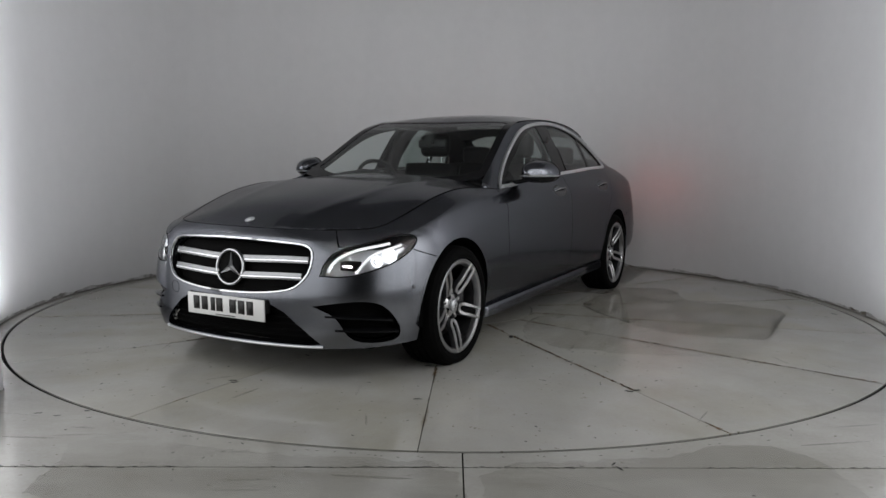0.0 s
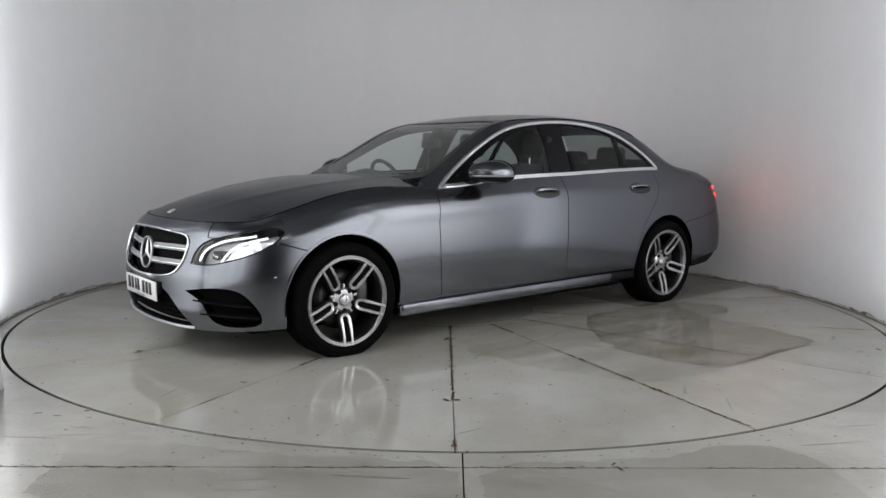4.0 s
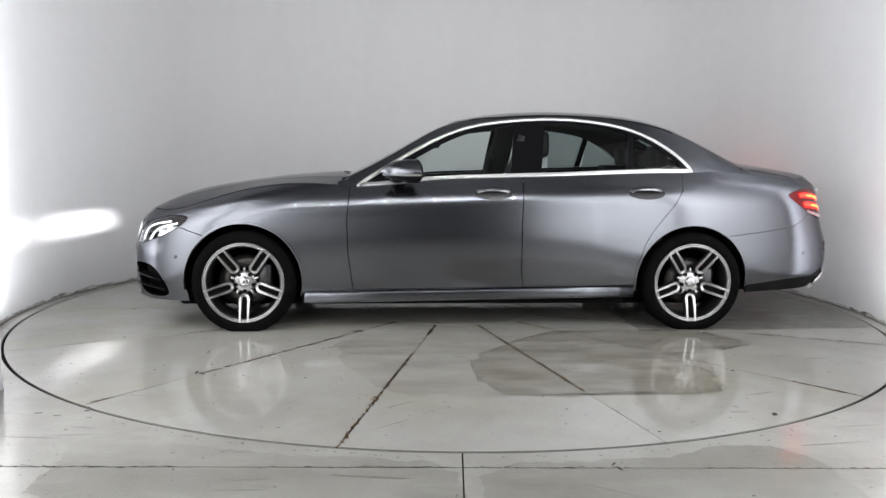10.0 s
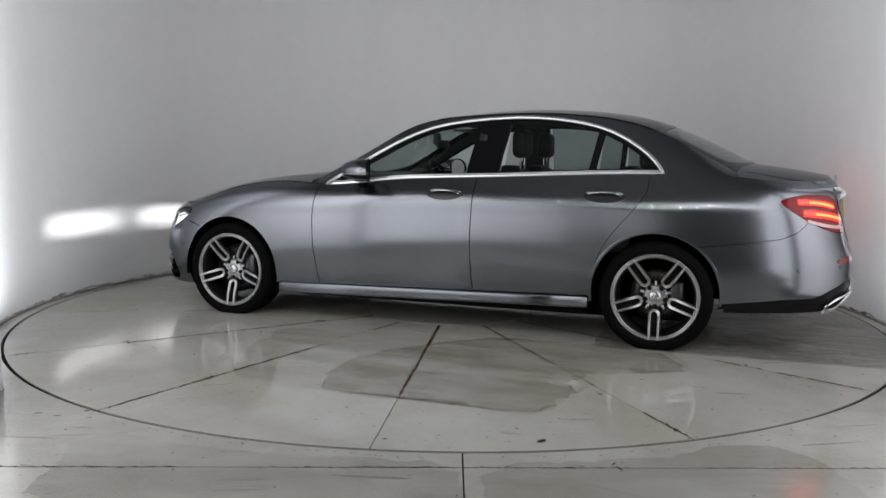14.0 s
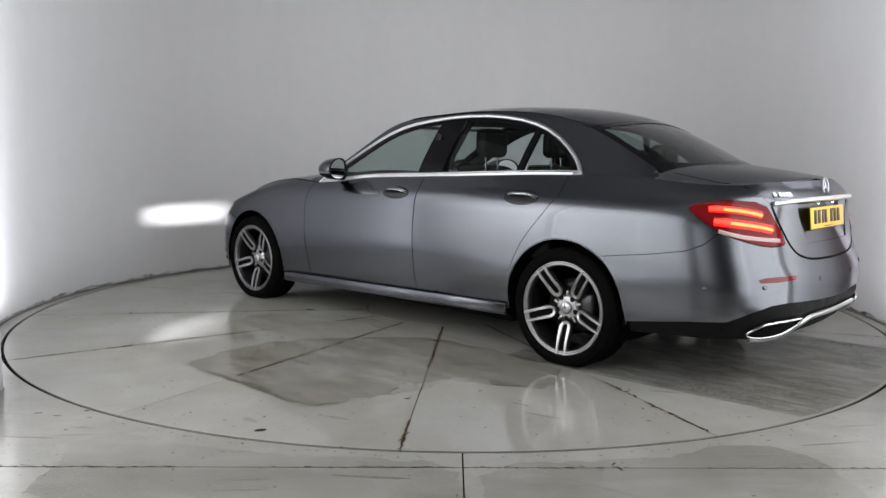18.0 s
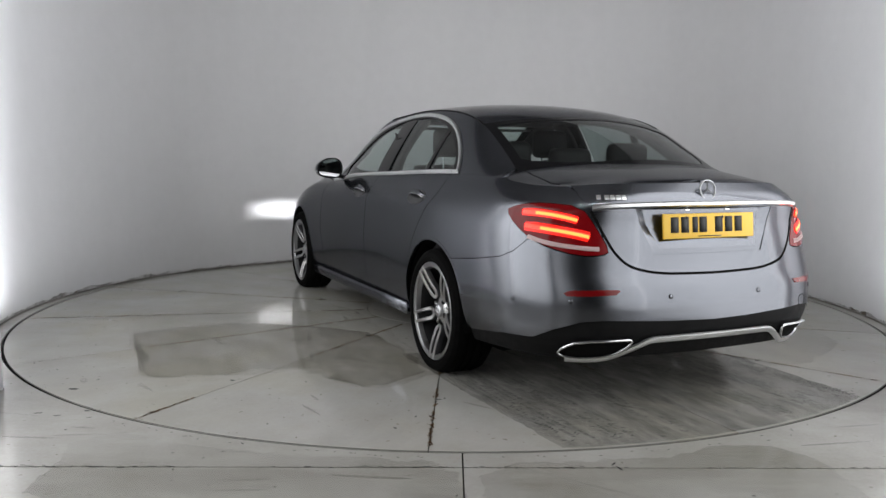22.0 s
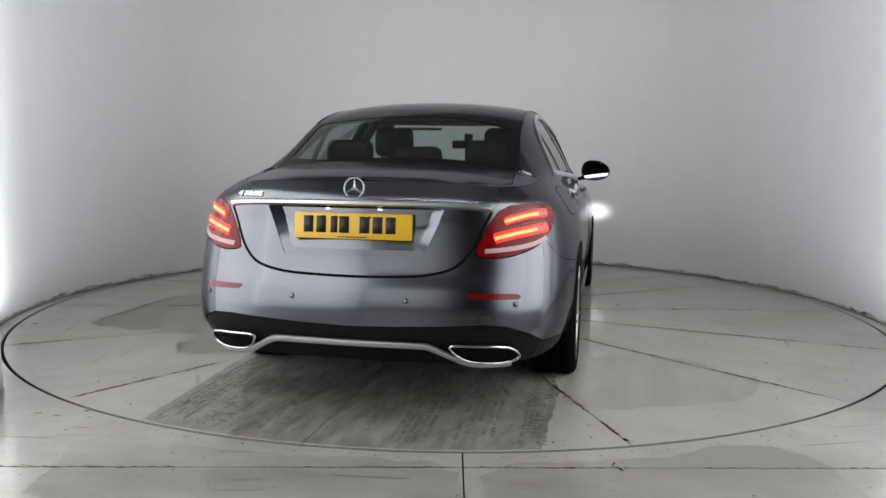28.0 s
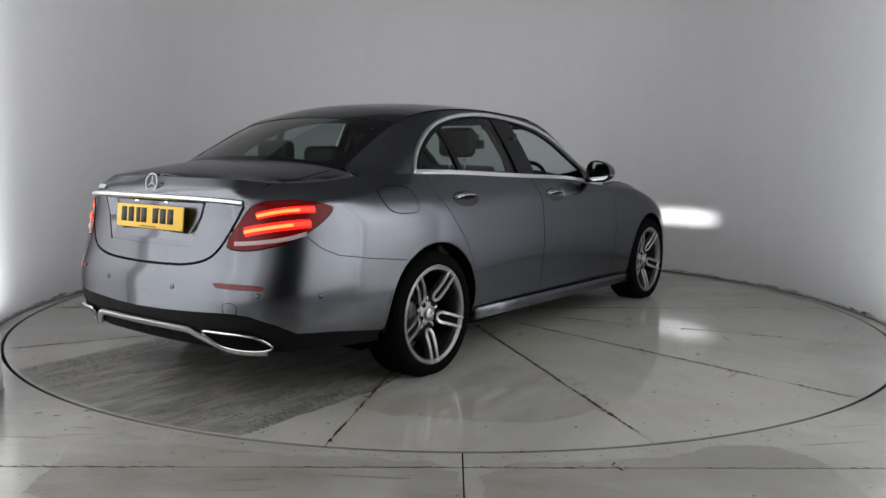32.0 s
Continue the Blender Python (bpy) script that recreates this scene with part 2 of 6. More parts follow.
def dense(loop, step, closed=True):
    """More points along a polygon."""
    out = []
    pts = [np.array(p, float) for p in loop]
    for i in range(len(pts) if closed else len(pts) - 1):
        a, b = pts[i], pts[(i + 1) % len(pts)]
        n = max(1, int(math.ceil(np.linalg.norm(b - a) / step)))
        out += [a + (b - a) * k / n for k in range(n)]
    if not closed:
        out.append(pts[-1])
    return np.array(out)


def soft_loop(loop, rounds=2, keep=()):
    """Corner cutting; the corners in keep stay sharp."""
    pts = [(np.array(p, float), i in keep) for i, p in enumerate(loop)]
    for _ in range(rounds):
        out = []
        for i, (p, k) in enumerate(pts):
            a, b = pts[i - 1][0], pts[(i + 1) % len(pts)][0]
            if k:
                out.append((p, True))
            else:
                out += [(p * 0.75 + a * 0.25, False), (p * 0.75 + b * 0.25, False)]
        pts = out
    return [p for p, _ in pts]


def inside(loop, q):
    loop, q = np.asarray(loop), np.asarray(q)
    hit = np.zeros(len(q), bool)
    for (x1, y1), (x2, y2) in zip(loop, np.roll(loop, -1, 0)):
        if y1 != y2:
            c = (y1 > q[:, 1]) != (y2 > q[:, 1])
            hit ^= c & (q[:, 0] < (x2 - x1) * (q[:, 1] - y1) / (y2 - y1) + x1)
    return hit


def near(loop, q):
    loop = np.asarray(loop)
    best = np.full(len(q), 9.0)
    for a, b in zip(loop, np.roll(loop, -1, 0)):
        d = b - a
        u = np.clip(((q - a) @ d) / max(d @ d, 1e-12), 0, 1)
        best = np.minimum(best, np.linalg.norm(q - a - u[:, None] * d, axis=1))
    return best


def grown(loop, by):
    """A polygon moved outward (by > 0) or inward along its corner normals."""
    p = np.asarray(loop, float)
    e = np.roll(p, -1, 0) - p
    area = (p[:, 0] * np.roll(p[:, 1], -1) - np.roll(p[:, 0], -1) * p[:, 1]).sum()
    n = np.stack([e[:, 1], -e[:, 0]], 1) / np.maximum(np.linalg.norm(e, axis=1), 1e-9)[:, None] * np.sign(area)
    m = n + np.roll(n, 1, 0)
    m /= np.maximum(np.linalg.norm(m, axis=1), 0.3)[:, None]
    return p + m * by


def sheet(name, loop, fn, parent, mat, out, step=0.05, holes=(), thick=0.014, gap=0.0028, lift=0.0, label="", both=False, flip=False, edge=None):
    """A piece of bodywork: the polygon loop of a surface fn, less its holes, with its edges turned in.
    out: a point-wise outward hint. both: also the mirrored piece of the other side."""
    rings = [dense(grown(loop, -gap), edge or step * 0.6)] + [dense(grown(h, gap), edge or step * 0.6) for h in holes]
    lo, hi = rings[0].min(0), rings[0].max(0)
    gx, gy = np.meshgrid(np.arange(lo[0], hi[0], step), np.arange(lo[1], hi[1], step))
    q = np.stack([gx.ravel(), gy.ravel()], 1)
    if len(q):
        ok = inside(rings[0], q)
        for r in rings[1:]:
            ok &= ~inside(r, q)
        q = q[ok]
        for r in rings:
            if len(q):
                q = q[near(r, q) > step * 0.35]
    pts, edges, at = [], [], 0
    for r in rings:
        edges += [(at + i, at + (i + 1) % len(r)) for i in range(len(r))]
        pts += list(r)
        at += len(r)
    pts = np.array(pts + list(q))
    from mathutils import geometry
    v2, _, faces, orig, _, _ = geometry.delaunay_2d_cdt([Vector(p) for p in pts], edges, [], 0, 1e-6)
    uv = np.array([tuple(p) for p in v2])
    tri = np.array([f for f in faces if len(f) == 3])
    mid = uv[tri].mean(1)
    ok = inside(rings[0], mid)
    for r in rings[1:]:
        ok &= ~inside(r, mid)
    tri = tri[ok]
    used = np.unique(tri)
    back = np.zeros(len(uv), int)
    back[used] = np.arange(len(used))
    uv, tri = uv[used], back[tri]
    e = 0.004
    p = fn(uv)
    du, dv = fn(uv + (e, 0)) - fn(uv - (e, 0)), fn(uv + (0, e)) - fn(uv - (0, e))
    n = np.cross(du, dv)
    n /= np.maximum(np.linalg.norm(n, axis=1), 1e-12)[:, None]
    hint = out(p)
    sign = np.where((n * hint).sum(1) < 0, -1.0, 1.0)
    n *= sign[:, None]
    p = p + n * lift
    fn_n = np.cross(p[tri[:, 1]] - p[tri[:, 0]], p[tri[:, 2]] - p[tri[:, 0]])
    back = (fn_n * n[tri[:, 0]]).sum(1) < 0
    tri[back] = tri[back][:, ::-1]
    verts, norms, faces = [p], [n], [tuple(f) for f in tri]
    # turned-in edges along the open borders
    count = {}
    for f in faces:
        for a, b in ((f[0], f[1]), (f[1], f[2]), (f[2], f[0])):
            count[(a, b)] = 1
    border = [(a, b) for (a, b) in count if (b, a) not in count]
    if thick:
        base = len(p)
        for a, b in border:
            d = p[b] - p[a]
            w = np.cross(d, n[a])
            w /= max(np.linalg.norm(w), 1e-9)
            quad = np.array([p[a], p[b], p[b] - n[b] * thick, p[a] - n[a] * thick])
            verts.append(quad), norms.append(np.array([w] * 4))
            faces.append((base, base + 3, base + 2, base + 1))
            base += 4
    verts, norms = np.concatenate(verts), np.concatenate(norms)
    obs = []
    for m in ((1, -1) if both else (1,)):
        vv, nn = verts * (1, m, 1), norms * (1, m, 1)
        ff = faces if m > 0 else [f[::-1] for f in faces]
        me = bpy.data.meshes.new(name)
        me.from_pydata([tuple(x) for x in vv], [], ff)
        me.shade_smooth()
        me.normals_split_custom_set_from_vertices([tuple(x) for x in nn])
        me.materials.append(mat)
        ob = new(name, me)
        ob.parent = parent
        if label:
            tagged(ob, label)
        obs.append(ob)
    return obs if both else obs[0]

# ---- the studio ----
WALL_R, WALL_C, WALL_H = 3.05, (0.0, -0.06), 4.39
OPEN_X = 2.14  # half the opening through which the camera looks
WALL_MAT = grained("white_painted_wall", (0.745, 0.745, 0.755), (0.795, 0.795, 0.805), 0.5, 1.3, 9, 0.22, 0.08, stretch=(1, 1, 0.16), depth=0.006)


def concrete(name, dark, light, rough, turn=0.3):
    """Painted concrete: clouds, brushed streaks, fine speckle, uneven gloss and a faint swell."""
    m = material(name, dark, rough)
    nt = m.node_tree
    cloud, fine, speck = noise_of(m, 1.5, 6.0, 0.62), noise_of(m, 60.0, 6.0, 0.6), noise_of(m, 34.0, 2.0, 0.5)
    streak = noise_of(m, 2.4, 6.0, 0.6, stretch=(0.6, 2.6, 1))
    streak.inputs["Vector"].links[0].from_node.inputs["Rotation"].default_value = (0, 0, turn)
    a = nt.nodes.new("ShaderNodeMix")
    a.data_type = "FLOAT"
    a.inputs["Factor"].default_value = 0.22
    link(m, cloud, "Fac", a, 2), link(m, streak, "Fac", a, 3)
    b = nt.nodes.new("ShaderNodeMix")
    b.data_type = "FLOAT"
    b.inputs["Factor"].default_value = 0.18
    nt.links.new(a.outputs[0], b.inputs[2]), link(m, fine, "Fac", b, 3)
    c = ramp_of(m, b, 0, [(0.36, dark), (0.50, tuple(0.5 * (x + y) for x, y in zip(dark, light))), (0.64, light)])
    dirt = ramp_of(m, speck, "Fac", [(0.0, (0.42, 0.40, 0.36)), (0.255, (0.55, 0.53, 0.48)), (0.285, (1, 1, 1))])
    x = nt.nodes.new("ShaderNodeMix")
    x.data_type, x.blend_type = "RGBA", "MULTIPLY"
    x.inputs[0].default_value = 1.0
    nt.links.new(c.outputs[0], x.inputs[6]), nt.links.new(dirt.outputs[0], x.inputs[7])
    nt.links.new(x.outputs[2], shader(m).inputs["Base Color"])
    r = nt.nodes.new("ShaderNodeMapRange")
    r.inputs["From Min"].default_value, r.inputs["From Max"].default_value = 0.34, 0.66
    r.inputs["To Min"].default_value, r.inputs["To Max"].default_value = rough - 0.035, rough + 0.075
    nt.links.new(a.outputs[0], r.inputs["Value"]), nt.links.new(r.outputs[0], shader(m).inputs["Roughness"])
    swell = noise_of(m, 5.0, 3.0, 0.5)
    u = node(m, "ShaderNodeBump", Strength=0.05, Distance=0.004)
    v = node(m, "ShaderNodeBump", Strength=0.03, Distance=0.002)
    link(m, swell, "Fac", u, "Height"), link(m, fine, "Fac", v, "Height"), link(m, u, "Normal", v, "Normal"), link(m, v, "Normal", shader(m), "Normal")
    return m


FLOOR_MAT = concrete("painted_concrete_floor", (0.372, 0.361, 0.326), (0.515, 0.508, 0.482), 0.17, 0.06)
HALL_MAT = grained("grey_hall_paint", (0.05, 0.05, 0.052), (0.07, 0.07, 0.072), 0.8, 1.0, 30, 0.1)


CEILING_MAT = grained("grey_ceiling_paint", (0.19, 0.19, 0.195), (0.24, 0.24, 0.245), 0.8, 1.0, 30, 0.1)


def studio_wall():
    a0 = math.acos(OPEN_X / WALL_R)
    n = 120
    bm = bmesh.new()
    rows = []
    for k in range(n + 1):
        a = -a0 + (math.pi + 2 * a0) * k / n
        c, s = math.cos(a), math.sin(a)
        row = []
        for r, z in ((WALL_R, 0), (WALL_R, WALL_H), (WALL_R + 0.12, WALL_H), (WALL_R + 0.12, 0)):
            row.append(bm.verts.new((WALL_C[0] + r * c, WALL_C[1] + r * s, z)))
        rows.append(row)
    for a, b in zip(rows, rows[1:]):
        for i in range(4):
            bm.faces.new((a[i], b[i], b[(i + 1) % 4], a[(i + 1) % 4]))
    bm.faces.new(rows[0]), bm.faces.new(rows[-1][::-1])
    bmesh.ops.recalc_face_normals(bm, faces=bm.faces)
    ob = crisp(mesh_ob("wall_round", bm, WALL_MAT), 40)
    return tagged(ob, "curved white painted wall round the turntable", "wall", kind="structure")


studio_wall()


GRIME = grained("grimy_joint", (0.08, 0.075, 0.065), (0.32, 0.31, 0.29), 0.8, 3, 40, 0.2)


def skirting():
    a0 = math.acos(OPEN_X / WALL_R)
    pts = [(WALL_R * math.cos(a), WALL_C[1] + WALL_R * math.sin(a), 0.006) for a in np.linspace(-a0, math.pi + a0, 121)]
    ob = mesh_ob("skirting", sweep(pts, [(-0.006, -0.005), (0.004, -0.005), (0.002, 0.004), (-0.003, 0.004)]), GRIME)
    return tagged(ob, "dark grimy joint at the foot of the round wall", "trim", kind="structure")


skirting()
TABLE_R = 2.955


def joint_y(x):
    """The joint across the floor, slightly askew."""
    return -3.119 + 0.030 * x


def ground():
    """The floor round the turntable, in slabs parted by narrow joints."""
    thing = tagged(new("floor"), "grey painted concrete floor with joints and scuffs", "floor", kind="structure")

    def slab(corners):
        bm = bmesh.new()
        fs = bm.faces.new([bm.verts.new((x, y, 0)) for x, y in dense(corners, 0.5)])
        ext = bmesh.ops.extrude_face_region(bm, geom=[fs])
        bmesh.ops.translate(bm, vec=(0, 0, -0.15), verts=[v for v in ext["geom"] if isinstance(v, bmesh.types.BMVert)])
        bmesh.ops.recalc_face_normals(bm, faces=bm.faces)
        return bm

    j = 0.003
    part("slab", slab([(-6, -9), (0.056 - j, -9), (0.056 - j, joint_y(0.056) - j), (-6, joint_y(-6) - j)]), FLOOR_MAT, thing).data.shade_flat()
    part("slab", slab([(0.056 + j, -9), (6, -9), (6, joint_y(6) - j), (0.056 + j, joint_y(0.056) - j)]), FLOOR_MAT, thing).data.shade_flat()
    # the ring between the turntable and the slabs
    for side in (-1, 1):
        bm = bmesh.new()
        edge = []
        for k in range(97):
            a = -math.pi / 2 + math.pi * k / 96
            edge.append(((TABLE_R + 0.020) * math.cos(a) * side, (TABLE_R + 0.020) * math.sin(a)))
        x_in = 0.056
        pts = [p for p in edge if (p[0] - x_in) * side > 0.01]
        pts = [(x_in + j * side, -(TABLE_R + 0.020))] + pts + [(x_in + j * side, TABLE_R + 0.020)]
        outer = [(x_in + j * side, 5.0), (6.0 * side, 5.0), (6.0 * side, joint_y(6.0 * side) + j), (x_in + j * side, joint_y(x_in) + j)]
        loop = pts + outer
        vs = [bm.verts.new((x, y, 0)) for x, y in loop]
        f = bm.faces.new(vs)
        ext = bmesh.ops.extrude_face_region(bm, geom=[f])
        bmesh.ops.translate(bm, vec=(0, 0, -0.15), verts=[v for v in ext["geom"] if isinstance(v, bmesh.types.BMVert)])
        bmesh.ops.triangulate(bm, faces=bm.faces[:])
        bmesh.ops.recalc_face_normals(bm, faces=bm.faces)
        ob = part("slab", bm, FLOOR_MAT, thing)
        ob.data.shade_flat()
    bm = box_bm(12.0, 14.0, 0.1, (0, -2.0, -0.22))
    part("pit", bm, LINER, thing)
    return thing


ground()


def hall():
    """The dim hall behind the camera, which closes the place."""
    for name, size, at in (("wall_south", (12, 0.2, 4.4), (0, -9.0, 2.2)), ("wall_west", (0.2, 14, 4.4), (-6, -2, 2.2)), ("wall_east", (0.2, 14, 4.4), (6, -2, 2.2)), ("wall_north", (12, 0.2, 4.4), (0, 5.0, 2.2))):
        tagged(mesh_ob(name, box_bm(*size, at), HALL_MAT, smooth=False), "grey painted hall wall", "wall", kind="structure")
    tagged(mesh_ob("ceiling", box_bm(12, 14, 0.2, (0, -2, 4.5)), CEILING_MAT, smooth=False), "grey painted ceiling", "ceiling", kind="structure")


hall()


def turntable():
    thing = tagged(new("turntable"), "round concrete-topped turntable flush with the floor, seams rusty", "turntable")
    n = 14
    inner = 0.62
    w0 = None
    for k in range(n):
        a0, a1 = 2 * math.pi * k / n, 2 * math.pi * (k + 1) / n
        if w0 is None:
            bm = bmesh.new()
            g = 0.0019
            loop = []
            for i in range(25):
                a = a0 + g / TABLE_R + (a1 - a0 - 2 * g / TABLE_R) * i / 24
                loop.append((TABLE_R * math.cos(a), TABLE_R * math.sin(a)))
            for i in range(9):
                a = a1 - g / inner - (a1 - a0 - 2 * g / inner) * i / 8
                loop.append((inner * math.cos(a), inner * math.sin(a)))
            f = bm.faces.new([bm.verts.new((x, y, 0)) for x, y in loop])
            ext = bmesh.ops.extrude_face_region(bm, geom=[f])
            bmesh.ops.translate(bm, vec=(0, 0, -0.05), verts=[v for v in ext["geom"] if isinstance(v, bmesh.types.BMVert)])
            bmesh.ops.triangulate(bm, faces=bm.faces[:])
            bmesh.ops.recalc_face_normals(bm, faces=bm.faces)
            w0 = part("deck_plate", bm, TABLE_MAT, thing)
            w0.data.shade_flat()
        else:
            ob = new("deck_plate", w0.data)
            ob.parent = thing
            ob.matrix_local = Matrix.Rotation(a0, 4, "Z")
    part("hub_plate", lathe([(0.0, 0.0), (0.614, 0.0), (0.614, -0.05), (0.0, -0.05)], 64, "Z"), TABLE_MAT, thing).data.shade_flat()
    part("rim_band", lathe([(TABLE_R + 0.001, -0.006), (TABLE_R + 0.017, -0.006), (TABLE_R + 0.017, -0.06), (TABLE_R + 0.001, -0.06)], 160, "Z", True), LINER, thing, "dark steel rim round the deck")
    return thing


TABLE_MAT = concrete("turntable_concrete", (0.425, 0.417, 0.387), (0.515, 0.507, 0.480), 0.075)


def seam_rust(m, n=14):
    """Plates vary one by one; rust and grime creep out of the radial seams in patches."""
    nt = m.node_tree

    def math_node(op, a, b=None, c=None):
        q = nt.nodes.new("ShaderNodeMath")
        q.operation = op
        for i, v in enumerate((a, b, c)):
            if v is None:
                continue
            if isinstance(v, (int, float)):
                q.inputs[i].default_value = v
            else:
                nt.links.new(v, q.inputs[i])
        return q.outputs[0]

    info = nt.nodes.new("ShaderNodeObjectInfo")
    shift = math_node("MULTIPLY", info.outputs["Random"], 37.0)
    for p in [q for q in nt.nodes if q.bl_idname == "ShaderNodeMapping"]:
        nt.links.new(shift, p.inputs["Location"])
    t = nt.nodes.new("ShaderNodeTexCoord")
    s = nt.nodes.new("ShaderNodeSeparateXYZ")
    nt.links.new(t.outputs["Object"], s.inputs[0])
    x, y = s.outputs[0], s.outputs[1]
    r = math_node("SQRT", math_node("ADD", math_node("MULTIPLY", x, x), math_node("MULTIPLY", y, y)))
    a = math_node("ARCTAN2", y, x)
    gap = math_node("MULTIPLY", r, math_node("MINIMUM", math_node("ABSOLUTE", a), math_node("ABSOLUTE", math_node("SUBTRACT", a, 2 * math.pi / n))))
    patch, crumb, haze = noise_of(m, 2.6, 4.0, 0.6), noise_of(m, 24.0, 5.0, 0.7), noise_of(m, 1.1, 5.0, 0.6)
    for one in (patch, crumb, haze):
        nt.links.new(shift, one.inputs["Vector"].links[0].from_node.inputs["Location"])
    where = nt.nodes.new("ShaderNodeMapRange")
    where.inputs["From Min"].default_value, where.inputs["From Max"].default_value = 0.44, 0.66
    nt.links.new(patch.outputs["Fac"], where.inputs["Value"])
    reach = math_node("MULTIPLY_ADD", where.outputs[0], 0.015, 0.0)
    edge = math_node("MULTIPLY", reach, math_node("MULTIPLY", crumb.outputs["Fac"], 2.0))
    near = nt.nodes.new("ShaderNodeMapRange")
    nt.links.new(math_node("SUBTRACT", edge, gap), near.inputs["Value"])
    near.inputs["From Min"].default_value, near.inputs["From Max"].default_value = 0.0, 0.014
    old = shader(m).inputs["Base Color"].links[0].from_socket
    tint = ramp_of(m, haze, "Fac", [(0.36, (1.0, 0.99, 0.95)), (0.50, (1.0, 1.0, 1.0)), (0.66, (0.93, 0.915, 0.85))])
    mix = nt.nodes.new("ShaderNodeMix")
    mix.data_type, mix.blend_type = "RGBA", "MULTIPLY"
    mix.inputs[0].default_value = 1.0
    nt.links.new(old, mix.inputs[6]), nt.links.new(tint.outputs[0], mix.inputs[7])
    rust = ramp_of(m, crumb, "Fac", [(0.40, (0.035, 0.028, 0.02)), (0.55, (0.16, 0.105, 0.045)), (0.68, (0.26, 0.19, 0.09))])
    over = nt.nodes.new("ShaderNodeMix")
    over.data_type = "RGBA"
    nt.links.new(math_node("MULTIPLY", near.outputs[0], 0.8), over.inputs[0])
    nt.links.new(mix.outputs[2], over.inputs[6]), nt.links.new(rust.outputs[0], over.inputs[7])
    nt.links.new(over.outputs[2], shader(m).inputs["Base Color"])


seam_rust(TABLE_MAT)
TABLE = turntable()

# ---- the car's surfaces: x forward, y to its left, z up, origin between the axles ----
PLAN = [(2.33, 0), (2.316, 0.25), (2.258, 0.50), (2.14, 0.71), (1.95, 0.845), (1.75, 0.896), (1.47, 0.916), (1.15, 0.908), (0.8, 0.903), (0.2, 0.908),
        (-0.5, 0.912), (-1.1, 0.914), (-1.47, 0.918), (-1.85, 0.895), (-2.15, 0.866), (-2.38, 0.785), (-2.535, 0.60), (-2.592, 0.30), (-2.605, 0)]
_full = [(x, -y) for x, y in PLAN[3:0:-1]] + PLAN + [(x, -y) for x, y in PLAN[-2:-5:-1]]
_len = np.r_[0, np.cumsum(np.hypot(*np.diff(np.array(_full), axis=0).T))]
_len -= _len[3]
C_PLAN = Spline(_len, _full)
S_END = _len[-4]
_ss = np.linspace(0, S_END, 1500)
_sx = C_PLAN(_ss)[:, 0]


def sx(x):
    """The way along the plan at which the side lies at x."""
    return np.interp(-np.asarray(x, float), -_sx, _ss)


# sections: how far in from the plan (d) at which height (z), from the lower edge to the upper
STATIONS = [0.0, sx(2.255), sx(2.05), sx(1.75), sx(1.47), sx(1.1), sx(0.76), sx(0.2), sx(-0.4), sx(-1.47), sx(-1.85), sx(-2.15), sx(-2.42), sx(-2.56), S_END]
SEC_D = [[0.03, 0.005, 0.00, 0.00, 0.020, 0.050, 0.085, 0.135],
         [0.03, 0.005, 0.00, 0.00, 0.020, 0.050, 0.085, 0.135],
         [0.03, 0.01, 0.00, 0.00, 0.015, 0.045, 0.090, 0.170],
         [0.05, 0.02, 0.00, 0.00, 0.012, 0.040, 0.090, 0.190],
         [0.045, 0.02, 0.00, 0.00, 0.014, 0.040, 0.090, 0.190],
         [0.05, 0.025, 0.008, 0.00, 0.010, 0.027, 0.082, 0.170],
         [0.055, 0.03, 0.012, 0.00, 0.008, 0.021, 0.061, 0.100],
         [0.055, 0.03, 0.012, 0.00, 0.008, 0.021, 0.064, 0.105],
         [0.055, 0.03, 0.012, 0.00, 0.008, 0.022, 0.067, 0.108],
         [0.045, 0.02, 0.00, 0.00, 0.008, 0.025, 0.082, 0.148],
         [0.05, 0.02, 0.00, 0.00, 0.008, 0.026, 0.082, 0.155],
         [0.065, 0.014, 0.00, 0.00, 0.012, 0.036, 0.080, 0.165],
         [0.085, 0.012, 0.00, 0.006, 0.028, 0.070, 0.120, 0.200],
         [0.095, 0.012, 0.00, 0.008, 0.040, 0.076, 0.108, 0.165],
         [0.095, 0.012, 0.00, 0.008, 0.040, 0.068, 0.093, 0.142]]
